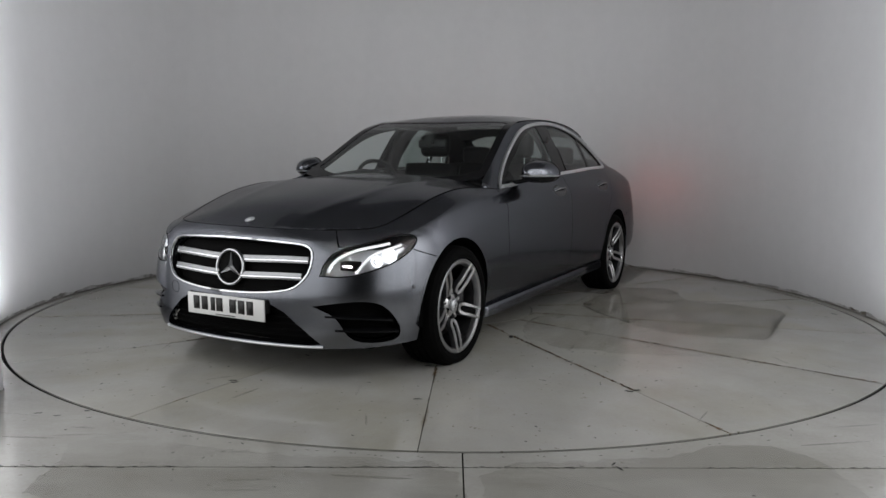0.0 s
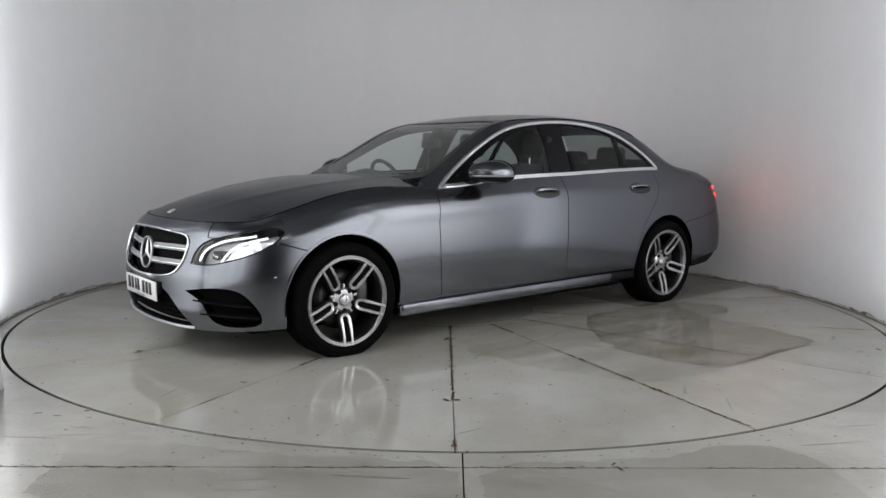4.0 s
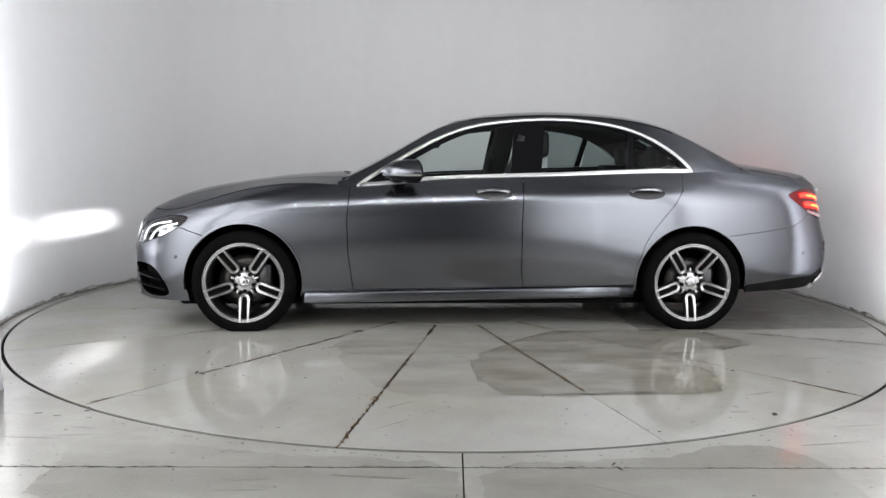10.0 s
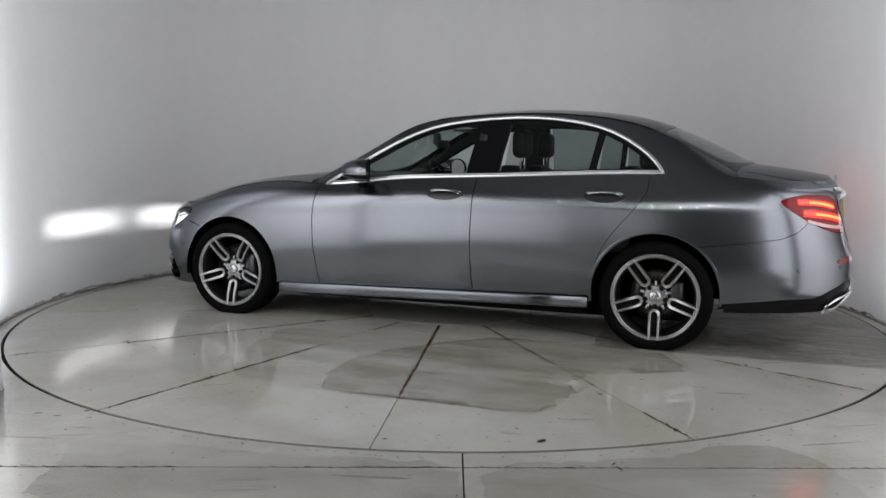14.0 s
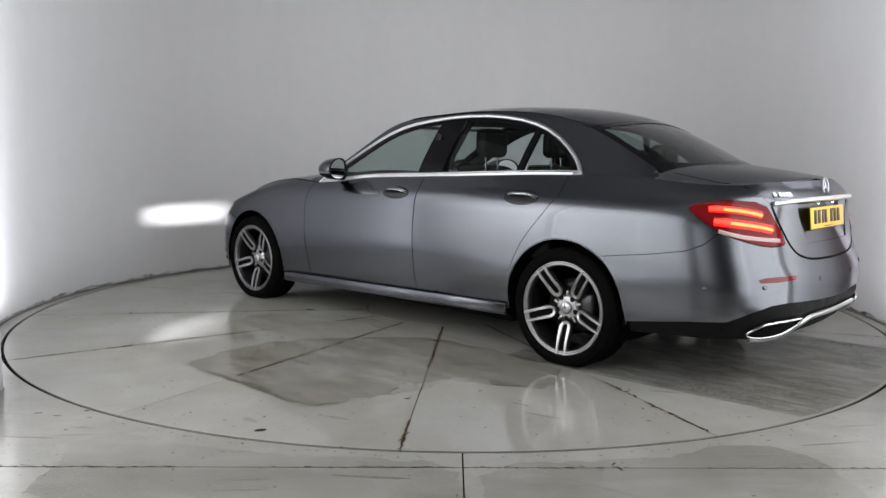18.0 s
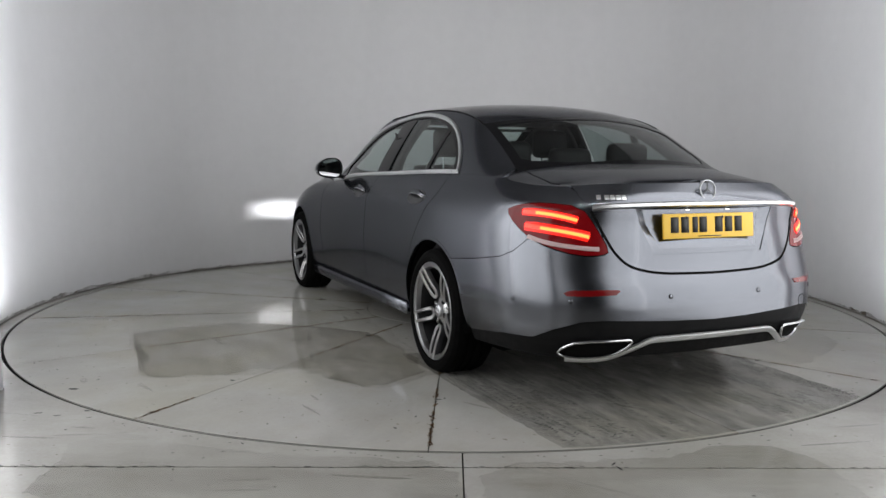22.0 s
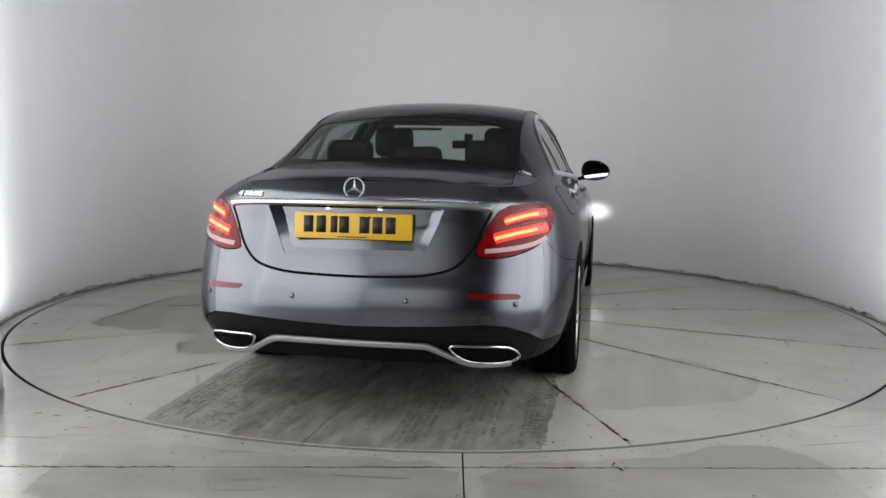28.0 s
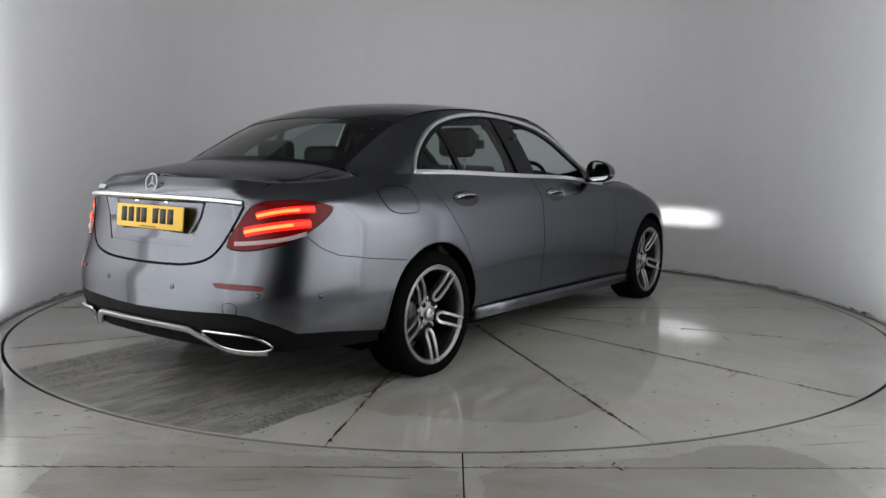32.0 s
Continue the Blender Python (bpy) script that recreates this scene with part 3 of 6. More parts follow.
SEC_Z = [[0.175, 0.245, 0.36, 0.46, 0.57, 0.67, 0.725, 0.765],
         [0.175, 0.245, 0.36, 0.46, 0.57, 0.67, 0.725, 0.765],
         [0.185, 0.26, 0.38, 0.48, 0.59, 0.69, 0.738, 0.768],
         [0.185, 0.28, 0.41, 0.53, 0.65, 0.74, 0.796, 0.837],
         [0.195, 0.29, 0.42, 0.57, 0.70, 0.79, 0.862, 0.912],
         [0.200, 0.29, 0.42, 0.57, 0.72, 0.84, 0.908, 0.955],
         [0.205, 0.29, 0.41, 0.57, 0.73, 0.85, 0.900, 0.937],
         [0.215, 0.30, 0.42, 0.58, 0.75, 0.87, 0.935, 0.990],
         [0.225, 0.31, 0.43, 0.59, 0.77, 0.89, 0.955, 1.012],
         [0.225, 0.31, 0.42, 0.60, 0.77, 0.87, 0.960, 1.047],
         [0.235, 0.32, 0.43, 0.59, 0.75, 0.87, 0.962, 1.042],
         [0.245, 0.34, 0.46, 0.58, 0.73, 0.87, 0.955, 1.012],
         [0.250, 0.36, 0.47, 0.57, 0.68, 0.84, 0.955, 1.008],
         [0.250, 0.36, 0.47, 0.57, 0.66, 0.82, 0.975, 1.025],
         [0.250, 0.36, 0.47, 0.57, 0.66, 0.82, 0.980, 1.032]]


def faired(rows, soft=0.09):
    """The sections' values along the plan, evened out so that the surface flows."""
    raw = monotone(STATIONS, rows)
    h = S_END / 1400
    t = np.arange(-400, 1801) * h
    v = raw(np.where(t < 0, -t, np.where(t > S_END, 2 * S_END - t, t)))
    k = np.exp(-0.5 * (np.arange(-90, 91) * h / soft) ** 2)
    k /= k.sum()
    out = np.stack([np.convolve(v[:, i], k, "same") for i in range(v.shape[1])], 1)[400:1801]

    def at(x):
        x = np.clip(np.atleast_1d(np.asarray(x, float)), 0, S_END) / h
        i = np.clip(x.astype(int), 0, 1399)
        u = (x - i)[:, None]
        return out[i] * (1 - u) + out[i + 1] * u
    return at


def creased(d, z, at=5, near_by=0.016):
    """Two more rows beside the shoulder line, which keep its bend short."""
    d, z = np.array(d), np.array(z)
    up, down = (d[:, at + 1] - d[:, at]) / (z[:, at + 1] - z[:, at]), (d[:, at] - d[:, at - 1]) / (z[:, at] - z[:, at - 1])
    dd = np.concatenate([d[:, :at], (d[:, at] - down * near_by)[:, None], (d[:, at] + up * near_by)[:, None], d[:, at + 1:]], 1)
    zz = np.concatenate([z[:, :at], (z[:, at] - near_by)[:, None], (z[:, at] + near_by)[:, None], z[:, at + 1:]], 1)
    return dd, zz


SEC_D, SEC_Z = creased(SEC_D, SEC_Z)
AT_D, AT_Z = faired(SEC_D), faired(SEC_Z)


def fold(s):
    s = np.abs(s)
    return np.where(s > S_END, 2 * S_END - s, s)


def shell(uv):
    """The lower body at (way along the plan, height). Ways below 0 or past the end lie on the right side."""
    s, z = np.asarray(uv, float).T
    t = fold(s)
    d, zk = AT_D(t), AT_Z(t)
    z = np.clip(z, zk[:, 0], zk[:, -1])
    i = np.clip((zk <= z[:, None]).sum(1) - 1, 0, zk.shape[1] - 2)
    h = np.diff(zk, axis=1)
    g = np.diff(d, axis=1) / h
    m = np.concatenate([g[:, :1], (g[:, :-1] * h[:, 1:] + g[:, 1:] * h[:, :-1]) / (h[:, :-1] + h[:, 1:]), g[:, -1:]], 1)
    r = np.arange(len(z))
    w = h[r, i]
    u = (z - zk[r, i]) / w
    dd = d[r, i] * (2 * u**3 - 3 * u**2 + 1) + m[r, i] * w * (u**3 - 2 * u**2 + u) + d[r, i + 1] * (3 * u**2 - 2 * u**3) + m[r, i + 1] * w * (u**3 - u**2)
    c, e = C_PLAN(t), (C_PLAN(t + 1e-4) - C_PLAN(t - 1e-4)) / 2e-4
    e /= np.linalg.norm(e, axis=1)[:, None]
    side = np.where((s < 0) | (s > S_END), -1.0, 1.0)
    return np.stack([c[:, 0] - e[:, 1] * dd, (c[:, 1] + e[:, 0] * dd) * side, z], 1)


def shell_in(depth):
    def at(uv):
        e = 0.004
        p = shell(uv)
        n = np.cross(shell(uv + np.array((e, 0))) - shell(uv - np.array((e, 0))), shell(uv + np.array((0, e))) - shell(uv - np.array((0, e))))
        n /= np.maximum(np.linalg.norm(n, axis=1), 1e-12)[:, None]
        n *= np.where((n * outward(p)).sum(1) < 0, -1.0, 1.0)[:, None]
        return p - n * depth
    return at


def outward(p):
    return np.stack([p[:, 0] - np.clip(p[:, 0], -1.75, 1.6), p[:, 1] * 1.0, 0.15 * (p[:, 2] - 0.55)], 1)


def upward(p):
    return np.stack([0 * p[:, 0], 0 * p[:, 0], 1 + 0 * p[:, 0]], 1)


def z_top(s):
    return AT_Z(fold(np.atleast_1d(s)))[:, -1]


def z_low(s):
    return AT_Z(fold(np.atleast_1d(s)))[:, 0]


_rim = shell(np.stack([_ss, z_top(_ss)], 1))  # the upper edge of the lower body


def edge_y(x):
    return np.interp(-np.asarray(x, float), -_rim[:, 0], _rim[:, 1])


def edge_z(x):
    return np.interp(-np.asarray(x, float), -_rim[:, 0], _rim[:, 2])


BONNET_X = _rim[0, 0]
DECK_X = _rim[-1, 0]
BONNET_C = Spline([0.4, 0.9, 1.31, 1.71, 2.03, BONNET_X], [1.03, 1.018, 0.984, 0.924, 0.844, 0.766])
DECK_C = Spline([-2.48 if DECK_X > -2.48 else DECK_X, -2.3, -2.1, -1.9], [1.036, 1.070, 1.098, 1.125])


def bonnet(uv):
    x, y = np.asarray(uv, float).T
    ye, ze = np.maximum(edge_y(x), 1e-3), edge_z(x)
    q = np.clip(np.abs(y) / ye, 0, 1.0)
    crown = BONNET_C(x) - ze
    rib = 0.006 * np.exp(-((np.abs(y) - (0.30 + 0.16 * (2.1 - x))) / 0.05) ** 2) * np.clip((2.2 - x) / 0.5, 0, 1)
    return np.stack([x, y, ze + np.maximum(crown, 0.0) * (1 - q**2.0) + rib * (1 - q**4)], 1)


def deck(uv):
    x, y = np.asarray(uv, float).T
    ye, ze = np.maximum(edge_y(x), 1e-3), edge_z(x)
    q = np.clip(np.abs(y) / ye, 0, 1.0)
    return np.stack([x, y, ze + np.maximum(DECK_C(x) - ze, 0.0) * (1 - q**2.6)], 1)


# windscreen, roof and rear window
ROOF_C = Spline([1.25, 0.98, 0.70, 0.45, 0.22, 0.02, -0.25, -0.60, -1.00, -1.35, -1.70, -2.00, -2.30], [0.80, 0.938, 1.075, 1.210, 1.333, 1.403, 1.447, 1.466, 1.452, 1.398, 1.268, 1.118, 0.96])


LEAN = monotone([-2.3, -1.5, -1.0, -0.3, 0.25, 1.3], [[0.14, 0.08], [0.14, 0.09], [0.12, 0.12], [0.09, 0.12], [0.015, 0.03], [0.012, 0.02]])


def roof(uv):
    x, y = np.asarray(uv, float).T
    sweep_x = 0.05 * np.clip((x + 0.15) / 0.7, 0, 1) - 0.22 * np.clip((-1.05 - x) / 0.6, 0, 1)
    k = LEAN(x)
    return np.stack([x, y, ROOF_C(x + sweep_x * y * y) - k[:, 0] * y * y - k[:, 1] * np.abs(y) ** 4], 1)


JOINT_Y = Spline([0.95, 0.6, 0.2, -0.4, -1.0, -1.5, -1.9, -2.2], [0.735, 0.675, 0.610, 0.572, 0.570, 0.588, 0.630, 0.67])


def flank(uv):
    """The side above the belt, from the lower body's edge to the roof's."""
    x, z = np.asarray(uv, float).T
    yb, zb, yj = edge_y(x), edge_z(x), JOINT_Y(x)
    zj = roof(np.stack([x, yj], 1))[:, 2]
    h = (z - zb) / np.maximum(zj - zb, 0.04)
    return np.stack([x, yb + (yj - yb) * (0.72 * h + 0.28 * h * np.abs(h)), z], 1)


def z_joint(x):
    x = np.atleast_1d(np.asarray(x, float))
    return roof(np.stack([x, JOINT_Y(x)], 1))[:, 2]

# ---- the car ----
CAR = tagged(new("car"), "dark grey metallic four-door saloon, lamps lit, one window down", "car")


def P2(*pts):
    return [(float(sx(x)), z) for x, z in pts]


def mirror_loop(half, at=0.0):
    """Closes half an outline with its mirror image about a plan way."""
    other = [(2 * at - s, z) for s, z in half[::-1]]
    return half + [p for p in other if p not in half]


def arch(x, z, r, n=28):
    c = float(sx(x))
    return [(c + r * math.cos(a), z + r * math.sin(a)) for a in np.linspace(-0.25, math.pi + 0.25, n)] + [(c - r * 0.98, 0.0), (c + r * 0.98, 0.0)]


def tops(x0, x1, n=24):
    return [(s, float(z_top(s)[0])) for s in np.linspace(float(sx(x0)), float(sx(x1)), n)]


ARCH_F, ARCH_R = arch(1.478, 0.322, 0.372), arch(-1.462, 0.325, 0.372)
HEAD = soft_loop([(0.536, 0.548), (0.556, 0.612), (0.615, 0.672), (0.785, 0.709), (0.96, 0.743), (1.05, 0.744), (1.097, 0.728), (1.085, 0.705), (1.04, 0.668), (0.925, 0.61), (0.80, 0.573), (0.665, 0.543)], 1, (0,))
TAIL = soft_loop([(5.072, 0.90), (5.12, 0.920), (5.20, 0.936), (5.30, 0.941), (5.50, 0.930), (5.578, 0.848), (5.650, 0.738), (5.61, 0.720), (5.50, 0.718), (5.36, 0.747), (5.25, 0.785), (5.16, 0.835)], 1)
GRILLE = mirror_loop([(0, 0.712), (0.39, 0.699), (0.465, 0.687), (0.495, 0.655), (0.487, 0.575), (0.45, 0.52), (0.40, 0.482), (0.30, 0.462), (0.15, 0.449), (0, 0.445)])
INTAKE = mirror_loop([(0, 0.40), (0.28, 0.395), (0.35, 0.362), (0.46, 0.275), (0.535, 0.21), (0.50, 0.203), (0, 0.203)])
SIDE_INTAKE = soft_loop([(0.505, 0.400), (0.69, 0.424), (0.80, 0.420), (0.865, 0.392), (0.925, 0.325), (0.957, 0.270), (0.95, 0.222), (0.83, 0.212), (0.72, 0.225), (0.67, 0.262), (0.64, 0.32), (0.60, 0.362)], 1, (0,))
other = lambda loop: [(-s, z) for s, z in loop][::-1]
other_r = lambda loop: [(2 * S_END - s, z) for s, z in loop][::-1]
LID = [(5.42, float(z_top(5.42)[0])), (5.467, 0.99), (5.554, 0.909), (5.60, 0.84), (5.656, 0.754), (5.70, 0.705), (5.76, 0.668), (5.876, 0.643), (6.0, 0.636), (S_END, 0.633)]

# bodywork, left and right
SEAM_A = P2((0.80, 0.89), (0.816, 0.73), (0.809, 0.514), (0.774, 0.256))
SEAM_B = P2((-0.33, 0.99), (-0.318, 0.689), (-0.322, 0.389), (-0.335, 0.283))
SEAM_C = P2((-1.409, 1.02), (-1.397, 0.933), (-1.33, 0.835), (-1.252, 0.742), (-1.185, 0.655), (-1.138, 0.57), (-1.10, 0.46), (-1.085, 0.378), (-1.072, 0.298))
FENDER = P2((1.66, 0.60), (1.885, 0.667)) + [(1.035, 0.66), (1.06, 0.72), (1.09, 0.76)] + tops(1.86, 0.80) + SEAM_A + P2((0.774, 0.236), (1.10, 0.226), (1.3, 0.226))
sheet("front_wing", FENDER, shell, CAR, PAINT, outward, 0.018, [ARCH_F, HEAD], both=True)
sheet("front_door", SEAM_A[::-1] + tops(0.80, -0.335)[0:] + SEAM_B, shell, CAR, PAINT, outward, 0.022, both=True)
sheet("rear_door", SEAM_B[::-1] + tops(-0.335, -1.41) + SEAM_C, shell, CAR, PAINT, outward, 0.022, both=True)
BUMP_TOP = P2((-1.60, 0.612)) + [(4.69, 0.635), (4.9, 0.660), (5.09, 0.691), (5.17, 0.724), (5.24, 0.780)]
QUARTER = SEAM_C[::-1] + tops(-1.41, -2.43) + LID[1:3] + [(5.60, 0.835), (5.61, 0.80), (5.45, 0.80)] + BUMP_TOP[::-1] + P2((-1.6, 0.6), (-1.462, 0.4), (-1.2, 0.28), (-1.072, 0.26))
sheet("rear_quarter", QUARTER, shell, CAR, PAINT, outward, 0.020, [ARCH_R, TAIL], gap=0.0006, both=True)
for m in (1, -1):
    line = [(x, m * y, 0.216 + (1.08 - x) * 0.0195) for x, y in ((1.10, 0.862), (1.07, 0.872), (0.6, 0.876), (0.0, 0.878), (-0.6, 0.880), (-1.07, 0.882))]
    part("sill", sweep(line, rounded(0.070, 0.042, 0.18, 12), ups=[(0, m, 0.03)] * 6), PAINT, CAR)

# front bumper, across both sides
half = [(0, float(z_top(0)[0]))] + [(s, float(z_top(s)[0])) for s in np.linspace(0.1, 0.60, 8)] + [(0.625, 0.69), (0.80, 0.68), (1.0, 0.69)] + P2((1.885, 0.667), (1.66, 0.60), (1.66, 0.185)) + [(s, float(z_low(s)[0]) + 0.003) for s in (1.1, 0.9, 0.7, 0.5, 0.25, 0)]
FRONT = mirror_loop(half)
sheet("front_bumper", FRONT, shell, CAR, PAINT, outward, 0.022, [ARCH_F, other(ARCH_F), HEAD, other(HEAD), GRILLE, INTAKE, SIDE_INTAKE, other(SIDE_INTAKE)], thick=0.03)
# rear bumper
half = BUMP_TOP + [(5.5, 0.80), (5.63, 0.80)] + LID[4:] + [(S_END, 0.425), (5.97, 0.43), (5.76, 0.44), (5.62, 0.446), (5.514, 0.437), (5.40, 0.398), (5.30, 0.352), (5.12, 0.340), (4.787, 0.295)] + P2((-1.80, 0.28), (-1.70, 0.5))
REAR = [p for p in half if p[0] < S_END - 1e-6]
i = half.index((S_END, 0.633))
left_top, left_low = half[:i], half[i + 2:]
REAR = left_top + [(S_END, 0.633)] + [(2 * S_END - s, z) for s, z in left_top[::-1]] + [(2 * S_END - s, z) for s, z in left_low[::-1]] + [(S_END, 0.425)] + left_low
sheet("rear_bumper", REAR, shell, CAR, PAINT, outward, 0.022, [ARCH_R, other_r(ARCH_R), TAIL, other_r(TAIL)], thick=0.03)
low = [(4.80, 0.297), (5.12, 0.342), (5.30, 0.355), (5.40, 0.401), (5.514, 0.440), (5.62, 0.449), (5.76, 0.443), (5.97, 0.433)]
bot = [(s, float(z_low(s)[0]) + 0.003) for s in (5.9, 5.6, 5.3, 5.0, 4.80)]
DIFF = low + [(S_END, 0.428)] + [(2 * S_END - s, z) for s, z in low[::-1]] + [(2 * S_END - s, z) for s, z in bot[::-1]] + [(S_END, float(z_low(S_END)[0]) + 0.003)] + bot
sheet("diffuser", DIFF, shell_in(0.008), CAR, BLACK_MATT, outward, 0.05, thick=0.02, label="black plastic rear apron")

# bonnet and boot lid
bx = np.linspace(0, 0.60, 14)
front_edge = [tuple(shell(np.array([[s, float(z_top(s)[0])]]))[0, :2]) for s in bx]
side_edge = [(x, float(edge_y(x))) for x in np.linspace(front_edge[-1][0] - 0.03, 0.80, 26)]
BONNET = front_edge + side_edge + [(0.72, 0.70), (0.80, 0.5), (0.86, 0.25), (0.88, 0)]
BONNET = BONNET + [(x, -y) for x, y in BONNET[::-1] if y > 1e-6]
sheet("bonnet", BONNET, bonnet, CAR, PAINT, upward, 0.026, gap=0.0005, thick=0.02)
CORNER = [(0.605, float(z_top(0.605)[0])), (0.63, 0.69), (0.80, 0.69), (1.0, 0.72), (1.088, 0.74), (1.09, 0.76)] + [(s, float(z_top(s)[0])) for s in np.linspace(1.08, 0.64, 9)]
sheet("bonnet_corner", CORNER, shell, CAR, PAINT, outward, 0.018, [HEAD], gap=0.0005, both=True)
deck_edge = [tuple(shell(np.array([[s, float(z_top(s)[0])]]))[0, :2]) for s in np.linspace(S_END, 5.42, 14)]
deck_side = [(x, float(edge_y(x))) for x in np.linspace(deck_edge[-1][0] + 0.03, -1.892, 16)]
DECK = deck_edge + deck_side + [(-1.897, 0.632), (-1.925, 0.5), (-1.985, 0.25), (-2.005, 0)]
DECK = DECK + [(x, -y) for x, y in DECK[::-1] if y > 1e-6]
LIDTHING = sheet("boot_lid", DECK, deck, CAR, PAINT, upward, 0.04, gap=0.0005, thick=0.01)
LID_REAR = LID + [(2 * S_END - s, z) for s, z in LID[-2::-1]] + [(s, float(z_top(s)[0])) for s in np.linspace(2 * S_END - 5.42, 5.42, 30)[1:-1]]
PLATE_WELL = [(S_END - 0.40, 0.925), (S_END - 0.37, 0.85), (S_END - 0.31, 0.72), (S_END + 0.31, 0.72), (S_END + 0.37, 0.85), (S_END + 0.40, 0.925)]
sheet("lid_face", LID_REAR, shell, LIDTHING, PAINT, outward, 0.03, [PLATE_WELL], gap=0.0008, thick=0.012)

# greenhouse
W_OUT = [(0.755, 0.936), (0.722, 0.972), (0.56, 1.074), (0.335, 1.206), (0.10, 1.315), (-0.135, 1.371), (-0.435, 1.400), (-0.74, 1.397), (-1.02, 1.355), (-1.217, 1.283), (-1.368, 1.187), (-1.457, 1.102), (-1.490, 1.046)]
W_IN = [(0.66, 0.975), (0.37, 1.123), (0.18, 1.226), (-0.016, 1.302), (-0.215, 1.347), (-0.435, 1.369), (-0.737, 1.366), (-1.016, 1.316), (-1.209, 1.236), (-1.356, 1.140), (-1.415, 1.064)]


def arc_through(points, n=4):
    t = np.arange(len(points))
    c = Spline(t, points)
    return [tuple(p) for p in c(np.linspace(0, len(points) - 1, n * (len(points) - 1) + 1))]


belt = lambda up, a, b, n=24: [(x, float(edge_z(x)) + up) for x in np.linspace(a, b, n)]
OUT_LOOP = arc_through(W_OUT) + belt(-0.004, -1.46, 0.72)
IN_LOOP = arc_through(W_IN) + belt(0.018, -1.40, 0.60)
frame_top = [(x, float(z_joint(x)[0])) for x in np.linspace(0.88, -1.90, 60)]
FRAME = frame_top + belt(0.0, -1.90, 0.88, 50)
sheet("side_frame", FRAME, flank, CAR, PAINT, outward, 0.035, [OUT_LOOP], gap=0.0, thick=0.02, both=True)
INNER = grown(OUT_LOOP, -0.024)
sheet("window_trim", OUT_LOOP, flank, CAR, TRIM, outward, 0.02, [INNER], gap=0.0015, thick=0.012, lift=0.005, both=True, label="polished chrome window surround")
sheet("window_seal", grown(OUT_LOOP, -0.018), flank, CAR, BLACK_GLOSS, outward, 0.02, [IN_LOOP], gap=0.0, thick=0.008, lift=0.002, both=True)
BIG = 3.0
for nm, lo, hi in (("front_side_window", -0.30, 0.62), ("rear_side_window", -1.06, -0.50), ("quarter_window", -1.6, -1.10)):
    cut_lo = [(lo + 0.03, 0.5), (lo - 0.03, 1.6), (-BIG, 1.6), (-BIG, 0.5)]
    cut_hi = [(hi + 0.03, 0.5), (hi - 0.03, 1.6), (BIG, 1.6), (BIG, 0.5)]
    panes = sheet(nm, grown(IN_LOOP, 0.01), flank, CAR, SIDE_GLASS if nm[0] == "f" else REAR_GLASS, outward, 0.06, [cut_lo, cut_hi], gap=0, thick=0.0, lift=-0.004, both=True)
    if nm == "front_side_window":  # the window on the right is lowered
        bpy.data.objects.remove(panes.pop())
    for ob in panes:
        ob.visible_shadow = False
for nm, x0, x1 in (("centre_pillar", -0.265, -0.475), ("window_bar", -1.045, -1.09)):
    sheet(nm, [(x0 + 0.02, 1.0), (x1 + 0.02, 1.0), (x1 - 0.035, 1.40 if nm[0] == "c" else 1.335), (x0 - 0.035, 1.40 if nm[0] == "c" else 1.345)], flank, CAR, BLACK_GLOSS, outward, 0.04, [], thick=0.02, lift=-0.001, both=True)
sheet("mirror_base", [(0.67, 0.965), (0.50, 1.05), (0.47, 0.99)], flank, CAR, BLACK_GLOSS, outward, 0.04, [], thick=0.01, lift=0.001, both=True)


def joint(x0, x1, n):
    return [(x, float(JOINT_Y(x)[0])) for x in np.linspace(x0, x1, n)]


SCREEN = joint(0.76, -0.02, 16) + [(0.02, 0.45), (0.06, 0.25), (0.075, 0)]
low_edge = [(0.97, 0), (0.95, 0.25), (0.89, 0.5), (0.80, 0.69)]
SCREEN = SCREEN + [(x, -y) for x, y in SCREEN[-2::-1]] + [(x, -y) for x, y in low_edge[::-1]] + low_edge[1:]
ROOF = joint(-0.02, -1.40, 30) + [(-1.44, 0.4), (-1.47, 0.2), (-1.475, 0)]
top_edge = [(0.075, 0), (0.06, 0.25), (0.02, 0.45)]
ROOF = ROOF + [(x, -y) for x, y in ROOF[-2::-1]] + [(x, -y) for x, y in top_edge[::-1]] + top_edge[1:]
REARWIN = joint(-1.40, -1.90, 14) + [(-1.98, 0.5), (-2.06, 0.25), (-2.08, 0)]
rear_top = [(-1.475, 0), (-1.47, 0.2), (-1.44, 0.4)]
REARWIN = REARWIN + [(x, -y) for x, y in REARWIN[-2::-1]] + [(x, -y) for x, y in rear_top[::-1]] + rear_top[1:]
sheet("roof", ROOF, roof, CAR, PAINT, upward, 0.05, gap=0.001, thick=0.02)
for nm, loop, mat, pad in (("windscreen", SCREEN, SCREEN_GLASS, 0.055), ("rear_window", REARWIN, REAR_GLASS, 0.05)):
    ob = sheet(nm, loop, roof, CAR, mat, upward, 0.06, gap=0.002, thick=0.0, lift=-0.002)
    ob.visible_shadow = False
    sheet("glass_border", loop, roof, ob, BLACK_GLOSS, upward, 0.05, [grown(soft_loop(loop[::3], 2), -pad)], gap=0.001, thick=0.008, lift=0.001)

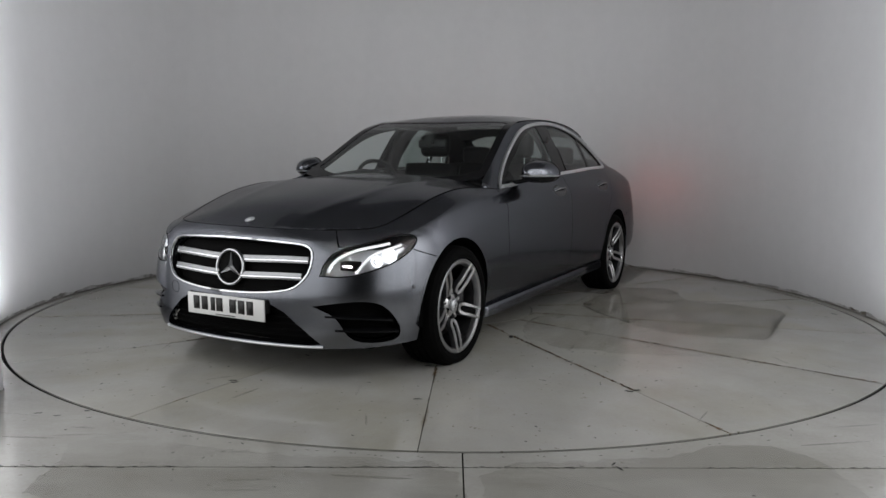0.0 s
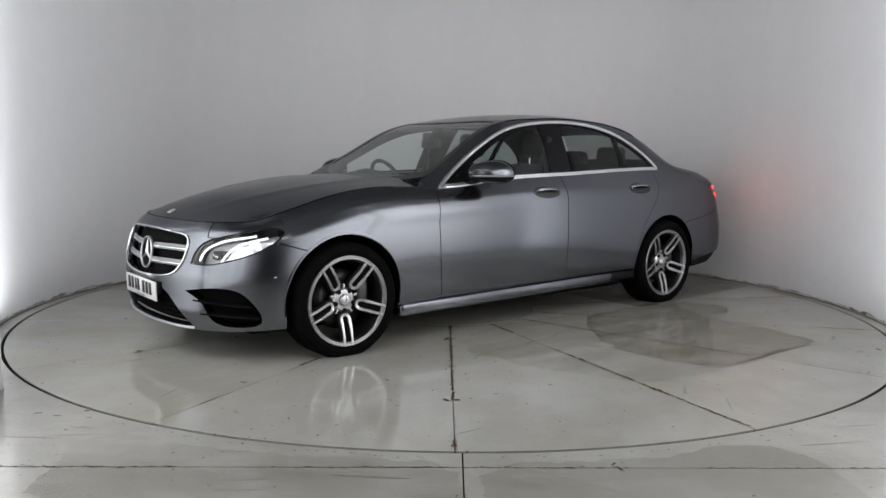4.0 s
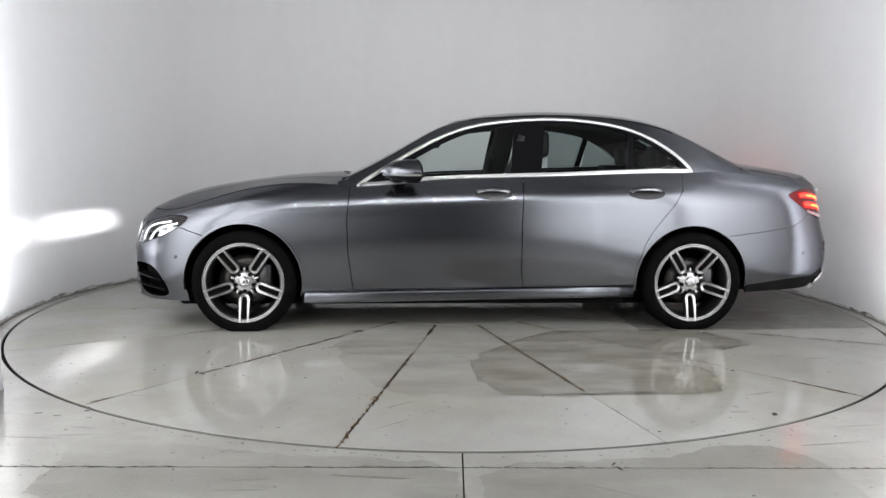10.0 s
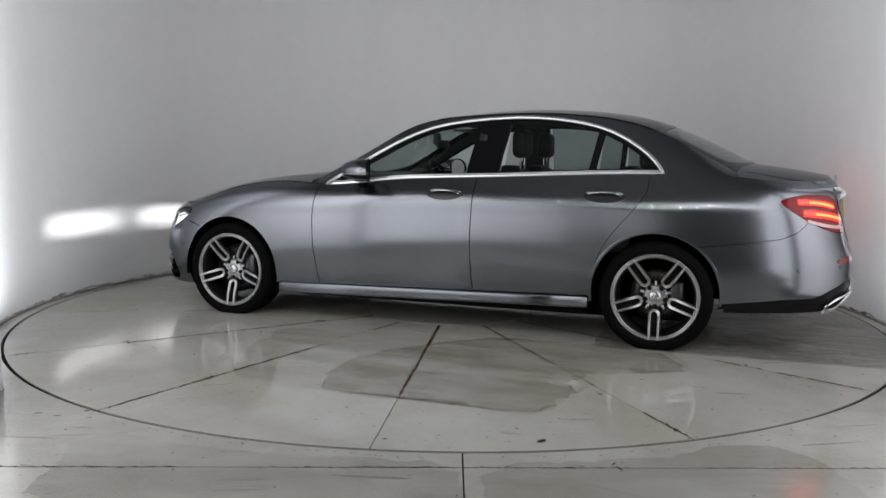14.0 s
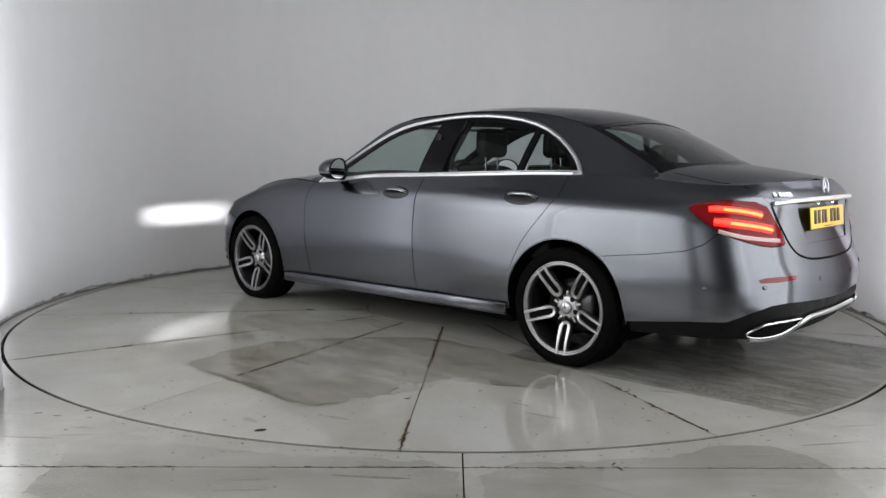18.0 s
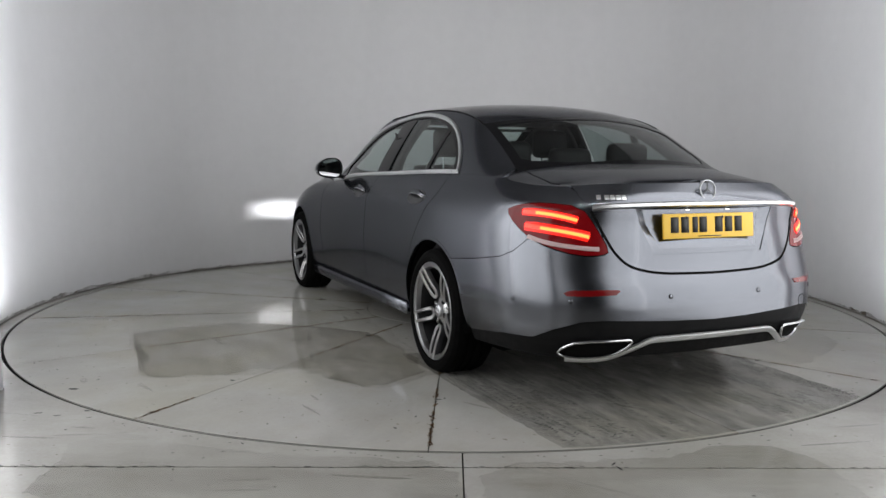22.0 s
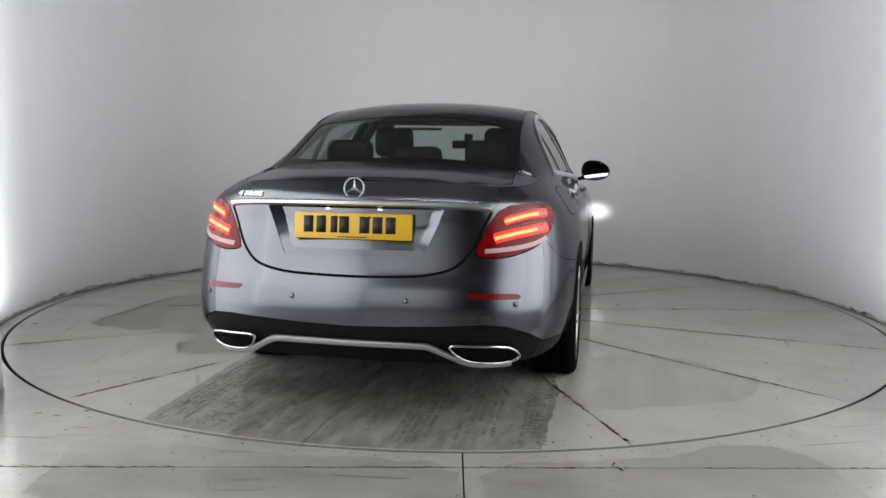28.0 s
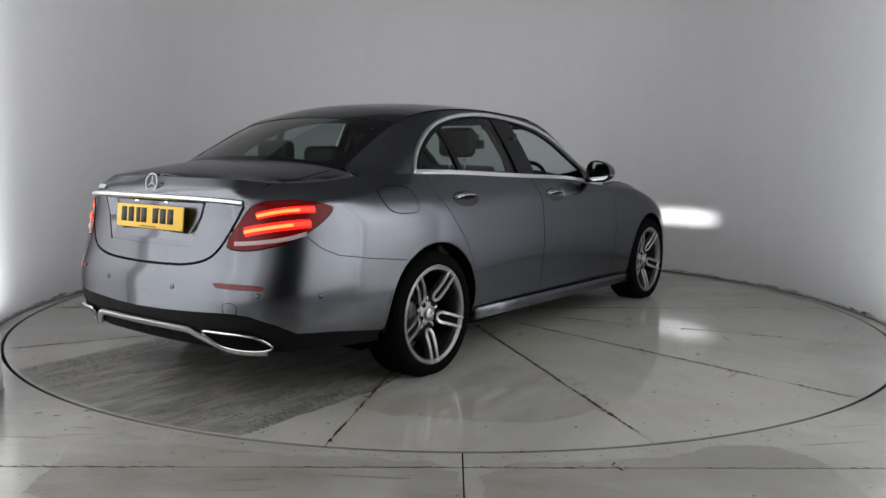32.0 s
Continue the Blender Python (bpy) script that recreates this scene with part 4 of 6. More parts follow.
# dark inner structure, wheel wells and floor pan
inner_loop = [(s, float(z_low(s)[0]) + 0.01) for s in np.linspace(0, S_END, 60)] + [(s, float(z_top(s)[0]) - 0.02) for s in np.linspace(S_END, 0, 60)]
sheet("inner_structure", inner_loop, shell_in(0.035), CAR, LINER, outward, 0.09, [grown(ARCH_F, 0.004), grown(ARCH_R, 0.004), grown(HEAD, 0.01), GRILLE, INTAKE, SIDE_INTAKE, [(S_END - 0.42, 0.93), (S_END - 0.42, 0.70), (S_END + 0.5, 0.70), (S_END + 0.5, 0.93)]], thick=0.0, both=True)


def wheel_well(x, z):
    bm = bmesh.new()
    rows = []
    for k in range(25):
        a = -0.15 + (math.pi + 0.3) * k / 24
        rows.append([bm.verts.new((x + 0.376 * math.cos(a), y, z + 0.376 * math.sin(a))) for y in (0.885, 0.52)])
    for a, b in zip(rows, rows[1:]):
        bm.faces.new((a[0], a[1], b[1], b[0]))
    bm.faces.new([r[1] for r in rows])
    return bm


for x, z in ((1.478, 0.322), (-1.462, 0.325)):
    for side in (1, -1):
        bm = wheel_well(x, z)
        if side < 0:
            bmesh.ops.scale(bm, vec=(1, -1, 1), verts=bm.verts)
        part("wheel_well", bm, LINER, CAR)
# pan lowered and a wider one added, to block light under the car
part("floor_pan", box_bm(3.7, 1.28, 0.18, (0.10, 0, 0.22), 0.03), LINER, CAR)
part("floor_pan", box_bm(2.10, 1.56, 0.14, (0.0, 0, 0.225), 0.03), LINER, CAR)

# unseen trays added under both bumpers to block light from the floor
part("shade_tray", box_bm(0.36, 1.16, 0.02, (1.99, 0, 0.192), 0.008), LINER, CAR, "added black tray that keeps light out from under the bumper")
part("shade_tray", box_bm(0.40, 1.20, 0.02, (-2.10, 0, 0.262), 0.008), LINER, CAR, "added black tray that keeps light out from under the bumper")

# ---- wheels ----
HUB_Z = 0.317


def tyre_bm():
    R, w = 0.333, 0.122
    prof = [(0.236, -w * 0.86), (0.250, -w * 0.93), (0.285, -w * 1.0), (0.312, -w * 0.94), (0.327, -w * 0.80), (R, -w * 0.62)]
    for c in (-0.36, 0.0, 0.36):
        prof += [(R, (c - 0.07) * w), (R - 0.007, (c - 0.055) * w), (R - 0.007, (c + 0.055) * w), (R, (c + 0.07) * w)]
    prof += [(R, w * 0.62), (0.327, w * 0.80), (0.312, w * 0.94), (0.288, w * 0.99), (0.268, w * 0.95), (0.260, w * 0.86), (0.236, w * 0.74)]
    bm = lathe(prof, 96, "Y")
    for v in bm.verts:  # pressed flat by the car's weight
        if v.co.z < 0.0015 - HUB_Z:
            v.co.z = 0.0015 - HUB_Z
    return bm


def spoke_pair_bm(steps=9):
    """Twin bars that meet in a bend at the hub: machined faces, dark flanks."""
    r_in, off_in, off_out = 0.112, 0.0265, 0.0255
    line = []
    for k in range(steps + 1):
        u = 1 - k / steps
        line.append((off_out + (off_in - off_out) * (1 - u) ** 0.8, r_in + (0.256 - r_in) * u, 0.0175 + 0.0045 * (1 - u)))
    for k in range(1, 8):
        a = math.pi * k / 8
        line.append((off_in * math.cos(a), r_in - 0.028 * math.sin(a), 0.0220))
    line += [(-x, r, w) for x, r, w in line[steps::-1]]
    bm = bmesh.new()
    rows = []
    for i, (x, r, w) in enumerate(line):
        x0, r0, _ = line[max(i - 1, 0)]
        x1, r1, _ = line[min(i + 1, len(line) - 1)]
        d = Vector((x1 - x0, 0, r1 - r0)).normalized()
        n = Vector((-d.z, 0, d.x))
        u = max(0.0, min(1.0, (r - 0.08) / 0.176))
        y = 0.066 + 0.0495 * u + 0.008 * math.sin(math.pi * u)
        p = Vector((x, y, r))
        rows.append([bm.verts.new(p + n * a + Vector((0, b, 0))) for a, b in ((-w / 2 - 0.003, -0.034), (-w / 2, -0.006), (-w / 2 + 0.0035, 0.0), (w / 2 - 0.0035, 0.0), (w / 2, -0.006), (w / 2 + 0.003, -0.034))])
    for a, b in zip(rows, rows[1:]):
        for i in range(6):
            f = bm.faces.new((a[i], b[i], b[(i + 1) % 6], a[(i + 1) % 6]))
            f.material_index = 0 if i in (1, 2, 3) else 1
    bm.faces.new(rows[0]), bm.faces.new(rows[-1][::-1])
    bmesh.ops.recalc_face_normals(bm, faces=bm.faces)
    return bm


def make_wheel(name):
    """A wheel about the origin with its outer face towards +y."""
    thing = new(name)
    crisp(part("tyre", tyre_bm(), RUBBER, thing, "black low-profile tyre"), 25)
    rim = part("rim", lathe([(0.248, -0.10), (0.240, -0.09), (0.225, -0.06), (0.222, 0.02), (0.229, 0.075), (0.234, 0.098), (0.236, 0.107), (0.240, 0.111), (0.247, 0.111), (0.2485, 0.1095), (0.250, 0.112), (0.257, 0.113), (0.262, 0.109), (0.262, 0.098), (0.252, 0.09)], 96), ALLOY_RIM, thing, "machined alloy rim lip")
    part("barrel", lathe([(0.236, -0.10), (0.221, -0.06), (0.218, 0.02), (0.228, 0.074), (0.236, 0.096)], 72), BARREL, rim)
    hub = part("hub", lathe([(0.0, 0.064), (0.040, 0.064), (0.060, 0.061), (0.071, 0.050), (0.073, 0.02), (0.0, 0.02)], 48), ALLOY_CUT, rim)
    crisp(hub, 30)
    part("centre_cap", lathe([(0.0, 0.082), (0.026, 0.081), (0.034, 0.077), (0.036, 0.066), (0.0, 0.066)], 40), SATIN, rim, "silver centre cap with a star badge")
    for k in range(3):
        bm = box_bm(0.0045, 0.002, 0.026, (0, 0.083, 0.013))
        bmesh.ops.rotate(bm, cent=(0, 0, 0), matrix=Matrix.Rotation(2 * math.pi * k / 3, 3, "Y"), verts=bm.verts)
        part("badge_arm", bm, CHROME, rim)
    for k in range(5):
        a = 2 * math.pi * k / 5 + math.pi
        m = Matrix.Rotation(a, 3, "Y")
        bm = spoke_pair_bm()
        bmesh.ops.rotate(bm, cent=(0, 0, 0), matrix=m, verts=bm.verts)
        crisp(part("twin_spoke", bm, [ALLOY_CUT, ALLOY_DARK], rim), 25)
        # near-black filler: the shade in the slot between the bars is its colour
        web = box_bm(0.040, 0.012, 0.15, (0, 0.060, 0.165), 0.004, 1)
        bmesh.ops.rotate(web, cent=(0, 0.06, 0.09), matrix=Matrix.Rotation(-0.22, 3, "X"), verts=web.verts)
        bmesh.ops.rotate(web, cent=(0, 0, 0), matrix=m, verts=web.verts)
        part("slot_filler", web, LINER, rim)
        nub = box_bm(0.015, 0.020, 0.030, (0, 0.050, 0.078), 0.004, 2)
        bmesh.ops.rotate(nub, cent=(0, 0, 0), matrix=Matrix.Rotation(a + math.pi / 5, 3, "Y"), verts=nub.verts)
        part("hub_rib", nub, ALLOY_CUT, rim)
        bm = lathe([(0.0, 0.050), (0.0125, 0.050), (0.014, 0.0515), (0.014, 0.04), (0.0, 0.04)], 14)
        q = Matrix.Rotation(a, 3, "Y") @ Vector((0, 0, 0.060))
        bmesh.ops.translate(bm, vec=q + Vector((0, 0.013, 0)), verts=bm.verts)
        part("wheel_bolt", bm, BLACK_MATT, rim)
    return thing


def brake(x, z, side, big):
    r = 0.172 if big else 0.155
    bm = lathe([(0.06, -0.0), (r, 0.0), (r, -0.028), (0.06, -0.028)], 56, "Y", True)
    bmesh.ops.translate(bm, vec=(x, 0.80, z), verts=bm.verts)
    cal = box_bm(0.085, 0.085, 0.20 if big else 0.15, (0, 0, 0), 0.02, 2)
    bmesh.ops.translate(cal, vec=(x + (-0.13 if big else -0.12), 0.805, z + 0.02), verts=cal.verts)
    for one in (bm, cal):
        if side < 0:
            bmesh.ops.scale(one, vec=(1, -1, 1), verts=one.verts)
            bmesh.ops.recalc_face_normals(one, faces=one.faces)
    part("brake_disc", bm, STEEL, CAR, "steel brake disc")
    part("brake_caliper", cal, ALLOY_DARK, CAR, "grey brake caliper")


first = make_wheel("wheel")
tagged(first, "five twin-spoke alloy wheel with a black tyre")
for x, z, side in ((1.474, HUB_Z, 1), (-1.470, HUB_Z, 1), (1.474, HUB_Z, -1), (-1.470, HUB_Z, -1)):
    m = pose(x, side * 0.795, z, 0, 0, 0 if side > 0 else 180)
    if x > 0 and side > 0:
        first.matrix_basis = m
        first.parent = CAR
    else:
        copy_thing(first, m).parent = CAR
    brake(x, z, side, x > 0)

# ---- lamps, grille, badges and trim ----
def on(fn, pts, lift=0.0, ref=None):
    """Points of a surface, lifted off it, with their outward ways."""
    uv = np.array(pts, float)
    e = 0.004
    p = fn(uv)
    n = np.cross(fn(uv + (e, 0)) - fn(uv - (e, 0)), fn(uv + (0, e)) - fn(uv - (0, e)))
    n /= np.maximum(np.linalg.norm(n, axis=1), 1e-12)[:, None]
    n *= np.where((n * (ref or outward)(p)).sum(1) < 0, -1.0, 1.0)[:, None]
    return p + n * lift, n


def strip(name, fn, pts, section, lift, mat, parent, label="", both=False, ref=None, n=6, closed=False):
    """A trim bar along a line of a surface."""
    line = arc_through(pts, n) if not closed else pts
    p, w = on(fn, line, lift, ref)
    obs = []
    for m in ((1, -1) if both else (1,)):
        bm = sweep([tuple(q * (1, m, 1)) for q in p], section, ups=[tuple(q * (1, m, 1)) for q in w], closed=closed)
        obs.append(crisp(part(name, bm, mat, parent, label), 40))
    return obs


def flip_y(bm):
    bmesh.ops.scale(bm, vec=(1, -1, 1), verts=bm.verts)
    bmesh.ops.recalc_face_normals(bm, faces=bm.faces)
    return bm


LOUVRE = material("grille_louvre", (0.30, 0.305, 0.315), 0.36, 1.0)
# the bulb's light on the bowl is put in as the bowl's own glow
GLOW_BOWL = material("glowing_reflector", (0.86, 0.87, 0.89), 0.25, 0.8, emit=(0.9, 0.95, 1.0), power=1.4)
HOUSING = material("lamp_reflector", (0.86, 0.87, 0.89), 0.30, 1.0)
LAMP_DARK = material("lamp_bezel", (0.76, 0.77, 0.79), 0.36, 0.2)
CUP_SHADE = material("handle_recess_shade", (0.02, 0.02, 0.022), 0.25)

# headlamps
for k, lens in enumerate(sheet("headlamp", HEAD, shell, CAR, LENS, outward, 0.035, thick=0.0, gap=0.003, lift=-0.002, both=True, label="lit headlamp behind a clear lens")):
    m = 1 if k == 0 else -1
    lens.visible_shadow = False


    def inside_lamp(name, bm, mat, label=""):
        return part(name, bm if m > 0 else flip_y(bm), mat, lens, label)

    one = sheet("housing", grown(HEAD, 0.004), shell_in(0.10), lens, LAMP_DARK, outward, 0.04, thick=-0.09, gap=0)
    rim_line = dense(HEAD, 0.02)
    p, w = on(shell, rim_line, -0.004)
    inside_lamp("seal", sweep([tuple(q) for q in p], rounded(0.010, 0.010, 0.5, 6), ups=[tuple(q) for q in w], closed=True), BLACK_MATT)
    if m < 0:
        one.data.transform(Matrix.Diagonal((1, -1, 1, 1)))
        one.data.flip_normals()
    for pts, width, mat in (([(0.572, 0.568), (0.594, 0.612), (0.650, 0.655), (0.745, 0.688), (0.84, 0.704), (0.93, 0.716)], 0.014, WHITE_GLOW),
                            ([(0.722, 0.562), (0.745, 0.594), (0.785, 0.634), (0.845, 0.668), (0.93, 0.690), (1.0, 0.703)], 0.013, WHITE_GLOW)):
        p, w = on(shell, arc_through(pts, 5), -0.030)
        inside_lamp("running_light", sweep([tuple(q) for q in p], rounded(width, 0.010, 0.4, 8), ups=[tuple(q) for q in w]), mat, "glowing white light guide")
    tray = sheet("lamp_tray", [(0.735, 0.577), (0.775, 0.622), (0.84, 0.662), (0.94, 0.684), (1.045, 0.705), (1.03, 0.672), (0.92, 0.617), (0.80, 0.581)], shell_in(0.062), lens, HOUSING, outward, 0.03, thick=0.02, gap=0)
    if m < 0:
        tray.data.transform(Matrix.Diagonal((1, -1, 1, 1)))
        tray.data.flip_normals()
    for s0, z0, rad in ((0.850, 0.624, 0.030), (0.930, 0.652, 0.040)):
        p, w = on(shell, [(s0, z0)], -0.055)
        bm = lathe([(0.0, -0.012), (rad * 0.5, -0.010), (rad * 0.85, 0.0), (rad, 0.018), (rad * 0.93, 0.02), (rad * 0.8, 0.004)], 28, "Z")
        bmesh.ops.transform(bm, matrix=Matrix.Translation(p[0]) @ Vector((0.93, 0.30, 0.05)).to_track_quat("Z", "Y").to_matrix().to_4x4(), verts=bm.verts)
        inside_lamp("reflector", bm, GLOW_BOWL, "reflector bowl given its own glow")
        bm = lathe([(0.0, 0.008), (0.006, 0.006), (0.010, 0.0), (0.0, 0.0)], 20, "Z")
        bmesh.ops.transform(bm, matrix=Matrix.Translation(p[0]) @ Vector((0.93, 0.30, 0.05)).to_track_quat("Z", "Y").to_matrix().to_4x4(), verts=bm.verts)
        inside_lamp("bulb", bm, BULB, "bright low-beam element")
    # the low beam: a small source behind a slit, in a black box
    bm = bmesh.new()
    x0, y0, z0, d = 2.128, 0.612, 0.590, 0.060
    hw, hh, sw, sh = 0.040, 0.020, 0.029, 0.0046
    for xx, yy, zz, ax, ay, az in ((x0 - d - 0.004, y0, z0, 0.004, 2 * hw, 2 * hh), (x0 - d / 2, y0 + hw, z0, d, 0.003, 2 * hh), (x0 - d / 2, y0 - hw, z0, d, 0.003, 2 * hh),
                                   (x0 - d / 2, y0, z0 + hh, d, 2 * hw, 0.003), (x0 - d / 2, y0, z0 - hh, d, 2 * hw, 0.003),
                                   (x0, y0, z0 + (hh + sh) / 2, 0.002, 2 * hw, hh - sh), (x0, y0, z0 - (hh + sh) / 2, 0.002, 2 * hw, hh - sh),
                                   (x0, y0 + (hw + sw) / 2, z0, 0.002, hw - sw, 2 * sh), (x0, y0 - (hw + sw) / 2, z0, 0.002, hw - sw, 2 * sh)):
        box_bm(ax, ay, az, (xx, yy, zz), bm=bm)
    inside_lamp("projector", bm, LINER)
    bm = bmesh.new()
    bm.faces.new([bm.verts.new((x0 - d, y0 + a, z0 + 0.0017 + b)) for a, b in ((-0.016, -0.0034), (0.016, -0.0034), (0.016, 0.0034), (-0.016, 0.0034))])
    ob = inside_lamp("source", bm, BEAM)

# grille
back = sheet("grille", grown(GRILLE, 0.01), shell_in(0.055), CAR, LINER, outward, 0.06, thick=0.0, gap=0, label="black radiator grille with chrome louvres and star")
ring = dense(soft_loop(GRILLE, 1), 0.03)
p, w = on(shell, ring, -0.001)
crisp(part("grille_frame", sweep([tuple(q) for q in p], rounded(0.013, 0.020, 0.35, 8), ups=[tuple(q) for q in w], closed=True), CHROME, back, "chrome grille surround"), 50)
for z0, z1 in ((0.640, 0.618), (0.545, 0.535)):
    for side in (1, -1):
        pts = [(side * 0.075, z1), (side * 0.20, z1 + 0.004), (side * 0.33, z1 + 0.008), (side * (0.465 if z0 > 0.6 else 0.435), z1 + 0.008)]
        strip("louvre", shell_in(0.022), pts, rounded(0.036, 0.014, 0.3, 8), 0.0, LOUVRE, back, "silver grille louvre")
        strip("louvre_insert", shell_in(0.022), [(a, b - 0.006) for a, b in pts], rounded(0.006, 0.004, 0.4, 6), 0.008, CHROME, back)


def star_badge(at, way, radius, parent, thick=0.008, disc=None, name="star_badge", label="chrome three-pointed star in a ring"):
    """A ring with a three-pointed star."""
    m = Matrix.Translation(at) @ Vector(way).to_track_quat("Z", "Y").to_matrix().to_4x4()
    up = m.to_3x3().inverted() @ Vector((0, 0, 1))
    m = m @ Matrix.Rotation(math.atan2(up.y, up.x) - math.pi / 2, 4, "Z")
    bm = lathe([(radius * 0.88, -thick / 2), (radius * 0.88, thick / 2), (radius * 0.94, thick * 0.8), (radius, thick / 2), (radius, -thick / 2)], 48, "Z", True)
    bmesh.ops.transform(bm, matrix=m, verts=bm.verts)
    ring_ob = part(name, bm, SATIN, parent, label)
    for k in range(3):
        a = math.pi / 2 + 2 * math.pi * k / 3
        star = bmesh.new()
        tip = Vector((math.cos(a), math.sin(a), 0)) * radius * 0.92
        l = Vector((math.cos(a + math.pi / 3), math.sin(a + math.pi / 3), 0)) * radius * 0.16
        r = Vector((math.cos(a - math.pi / 3), math.sin(a - math.pi / 3), 0)) * radius * 0.16
        mid = Vector((0, 0, thick * 0.9))
        vt = [star.verts.new(v) for v in (tip, l, Vector((0, 0, 0)), r, mid, tip * 0.98 + Vector((0, 0, thick * 0.3)))]
        star.faces.new((vt[0], vt[1], vt[4], vt[5])), star.faces.new((vt[3], vt[0], vt[5], vt[4])), star.faces.new((vt[1], vt[0], vt[3], vt[2]))
        bmesh.ops.recalc_face_normals(star, faces=star.faces)
        bmesh.ops.transform(star, matrix=m, verts=star.verts)
        part("star_arm", star, SATIN, ring_ob).data.shade_flat()
    if disc:
        bm = lathe([(0.0, -thick * 0.3), (radius * 0.9, -thick * 0.3), (radius * 0.9, -thick), (0.0, -thick)], 40, "Z")
        bmesh.ops.transform(bm, matrix=m, verts=bm.verts)
        part("badge_disc", bm, disc, ring_ob)
    return ring_ob


star_badge((2.292, 0, 0.563), (1, 0, 0.12), 0.094, CAR, 0.014, LINER)
star_badge((2.142, 0, 0.797), (0.35, 0, 1), 0.026, CAR, 0.005, SATIN, "bonnet_badge", "small round silver bonnet badge")

# lips of the wheel arches
for loop in (ARCH_F, ARCH_R):
    lip = [(a, b) for a, b in loop[:28] if b > 0.24]
    strip("arch_lip", shell, [(a + 0.010 * (a - (loop[0][0] + loop[27][0]) / 2) / 0.372, b + 0.010 * (b - 0.32) / 0.372) for a, b in lip], rounded(0.016, 0.003, 0.4, 8), 0.0003, PAINT, CAR, both=True, n=2)

# number plates, their lettering as plain bars
def plate(at, yaw, tilt, face, parent, label):
    m = Matrix.Translation(at) @ Matrix.Rotation(yaw, 4, "Z") @ Matrix.Rotation(tilt, 4, "Y")
    base = box_bm(0.008, 0.520, 0.111, (0, 0, 0), 0.0035, 2)
    bmesh.ops.transform(base, matrix=m, verts=base.verts)
    ob = part("number_plate", base, face, parent, label)
    x = -0.196
    for k in range(7):
        if k == 4:
            x += 0.033
        narrow = k == 2
        bm = box_bm(0.002, 0.030 if narrow else 0.043, 0.070, (0.0045, x + 0.0, 0.006), 0.0)
        bmesh.ops.transform(bm, matrix=m, verts=bm.verts)
        part("character_bar", bm, PLATE_BLACK, ob)
        x += 0.045 if narrow else 0.057
    bm = box_bm(0.002, 0.13, 0.004, (0.0045, 0.0, -0.046))
    bmesh.ops.transform(bm, matrix=m, verts=bm.verts)
    part("maker_line", bm, PLATE_BLACK, ob)
    for y in (-0.13, 0.075):
        bm = lathe([(0.0, 0.0065), (0.005, 0.006), (0.006, 0.004), (0.0, 0.004)], 12, "Y")
        bmesh.ops.rotate(bm, cent=(0, 0, 0), matrix=Matrix.Rotation(-math.pi / 2, 3, "Z"), verts=bm.verts)
        bmesh.ops.translate(bm, vec=(0, y, 0.038), verts=bm.verts)
        bmesh.ops.transform(bm, matrix=m, verts=bm.verts)
        part("plate_screw", bm, PLATE_BLACK, ob)
    return ob


plate((2.334, 0, 0.364), 0, 0.03, PLATE_WHITE, CAR, "white front number plate with black characters")
part("plate_bracket", box_bm(0.03, 0.54, 0.07, (2.316, 0, 0.385), 0.006), BLACK_MATT, CAR, "black plate bracket")
plate((-2.528, 0, 0.840), math.pi, -0.10, PLATE_YELLOW, LIDTHING, "yellow rear number plate with black characters")

# front intakes
MESH = grained("intake_mesh", (0.003, 0.003, 0.003), (0.006, 0.006, 0.006), 0.8, 30, 200, 0.3)
shader(MESH).inputs["Specular IOR Level"].default_value = 0.03
low_in = sheet("lower_grille", grown(INTAKE, 0.006), shell_in(0.05), CAR, MESH, outward, 0.06, thick=0.0, gap=0, label="black lower air intake")
for z0, half_w in ((0.235, 0.49), (0.268, 0.45), (0.30, 0.41), (0.332, 0.37), (0.365, 0.32)):
    strip("intake_bar", shell_in(0.03), [(-half_w, z0), (-half_w / 2, z0), (0, z0), (half_w / 2, z0), (half_w, z0)], rounded(0.006, 0.012, 0.4, 6), 0, MESH, low_in)
strip("splitter", shell, [(-0.55, 0.194), (-0.40, 0.192), (0, 0.190), (0.40, 0.192), (0.55, 0.194)], rounded(0.014, 0.014, 0.4, 8), 0.003, SATIN, CAR, "thin chrome strip under the front bumper")
for m in (1, -1):
    loop = grown(SIDE_INTAKE, 0.006)
    pocket = sheet("side_intake", loop if m > 0 else other([tuple(q) for q in loop]), shell_in(0.06), CAR, MESH, outward, 0.05, thick=-0.055, gap=0, label="black side intake with two blades")
    for pts in ([(0.565, 0.352), (0.68, 0.345), (0.78, 0.338), (0.905, 0.326)], [(0.615, 0.283), (0.72, 0.279), (0.82, 0.273), (0.945, 0.264)]):
        strip("blade", shell_in(0.012), [(m * a, b) for a, b in pts], [(-0.007, -0.04), (0.007, -0.04), (0.005, 0.018), (-0.003, 0.018)], 0.0, BLACK_GLOSS, pocket)

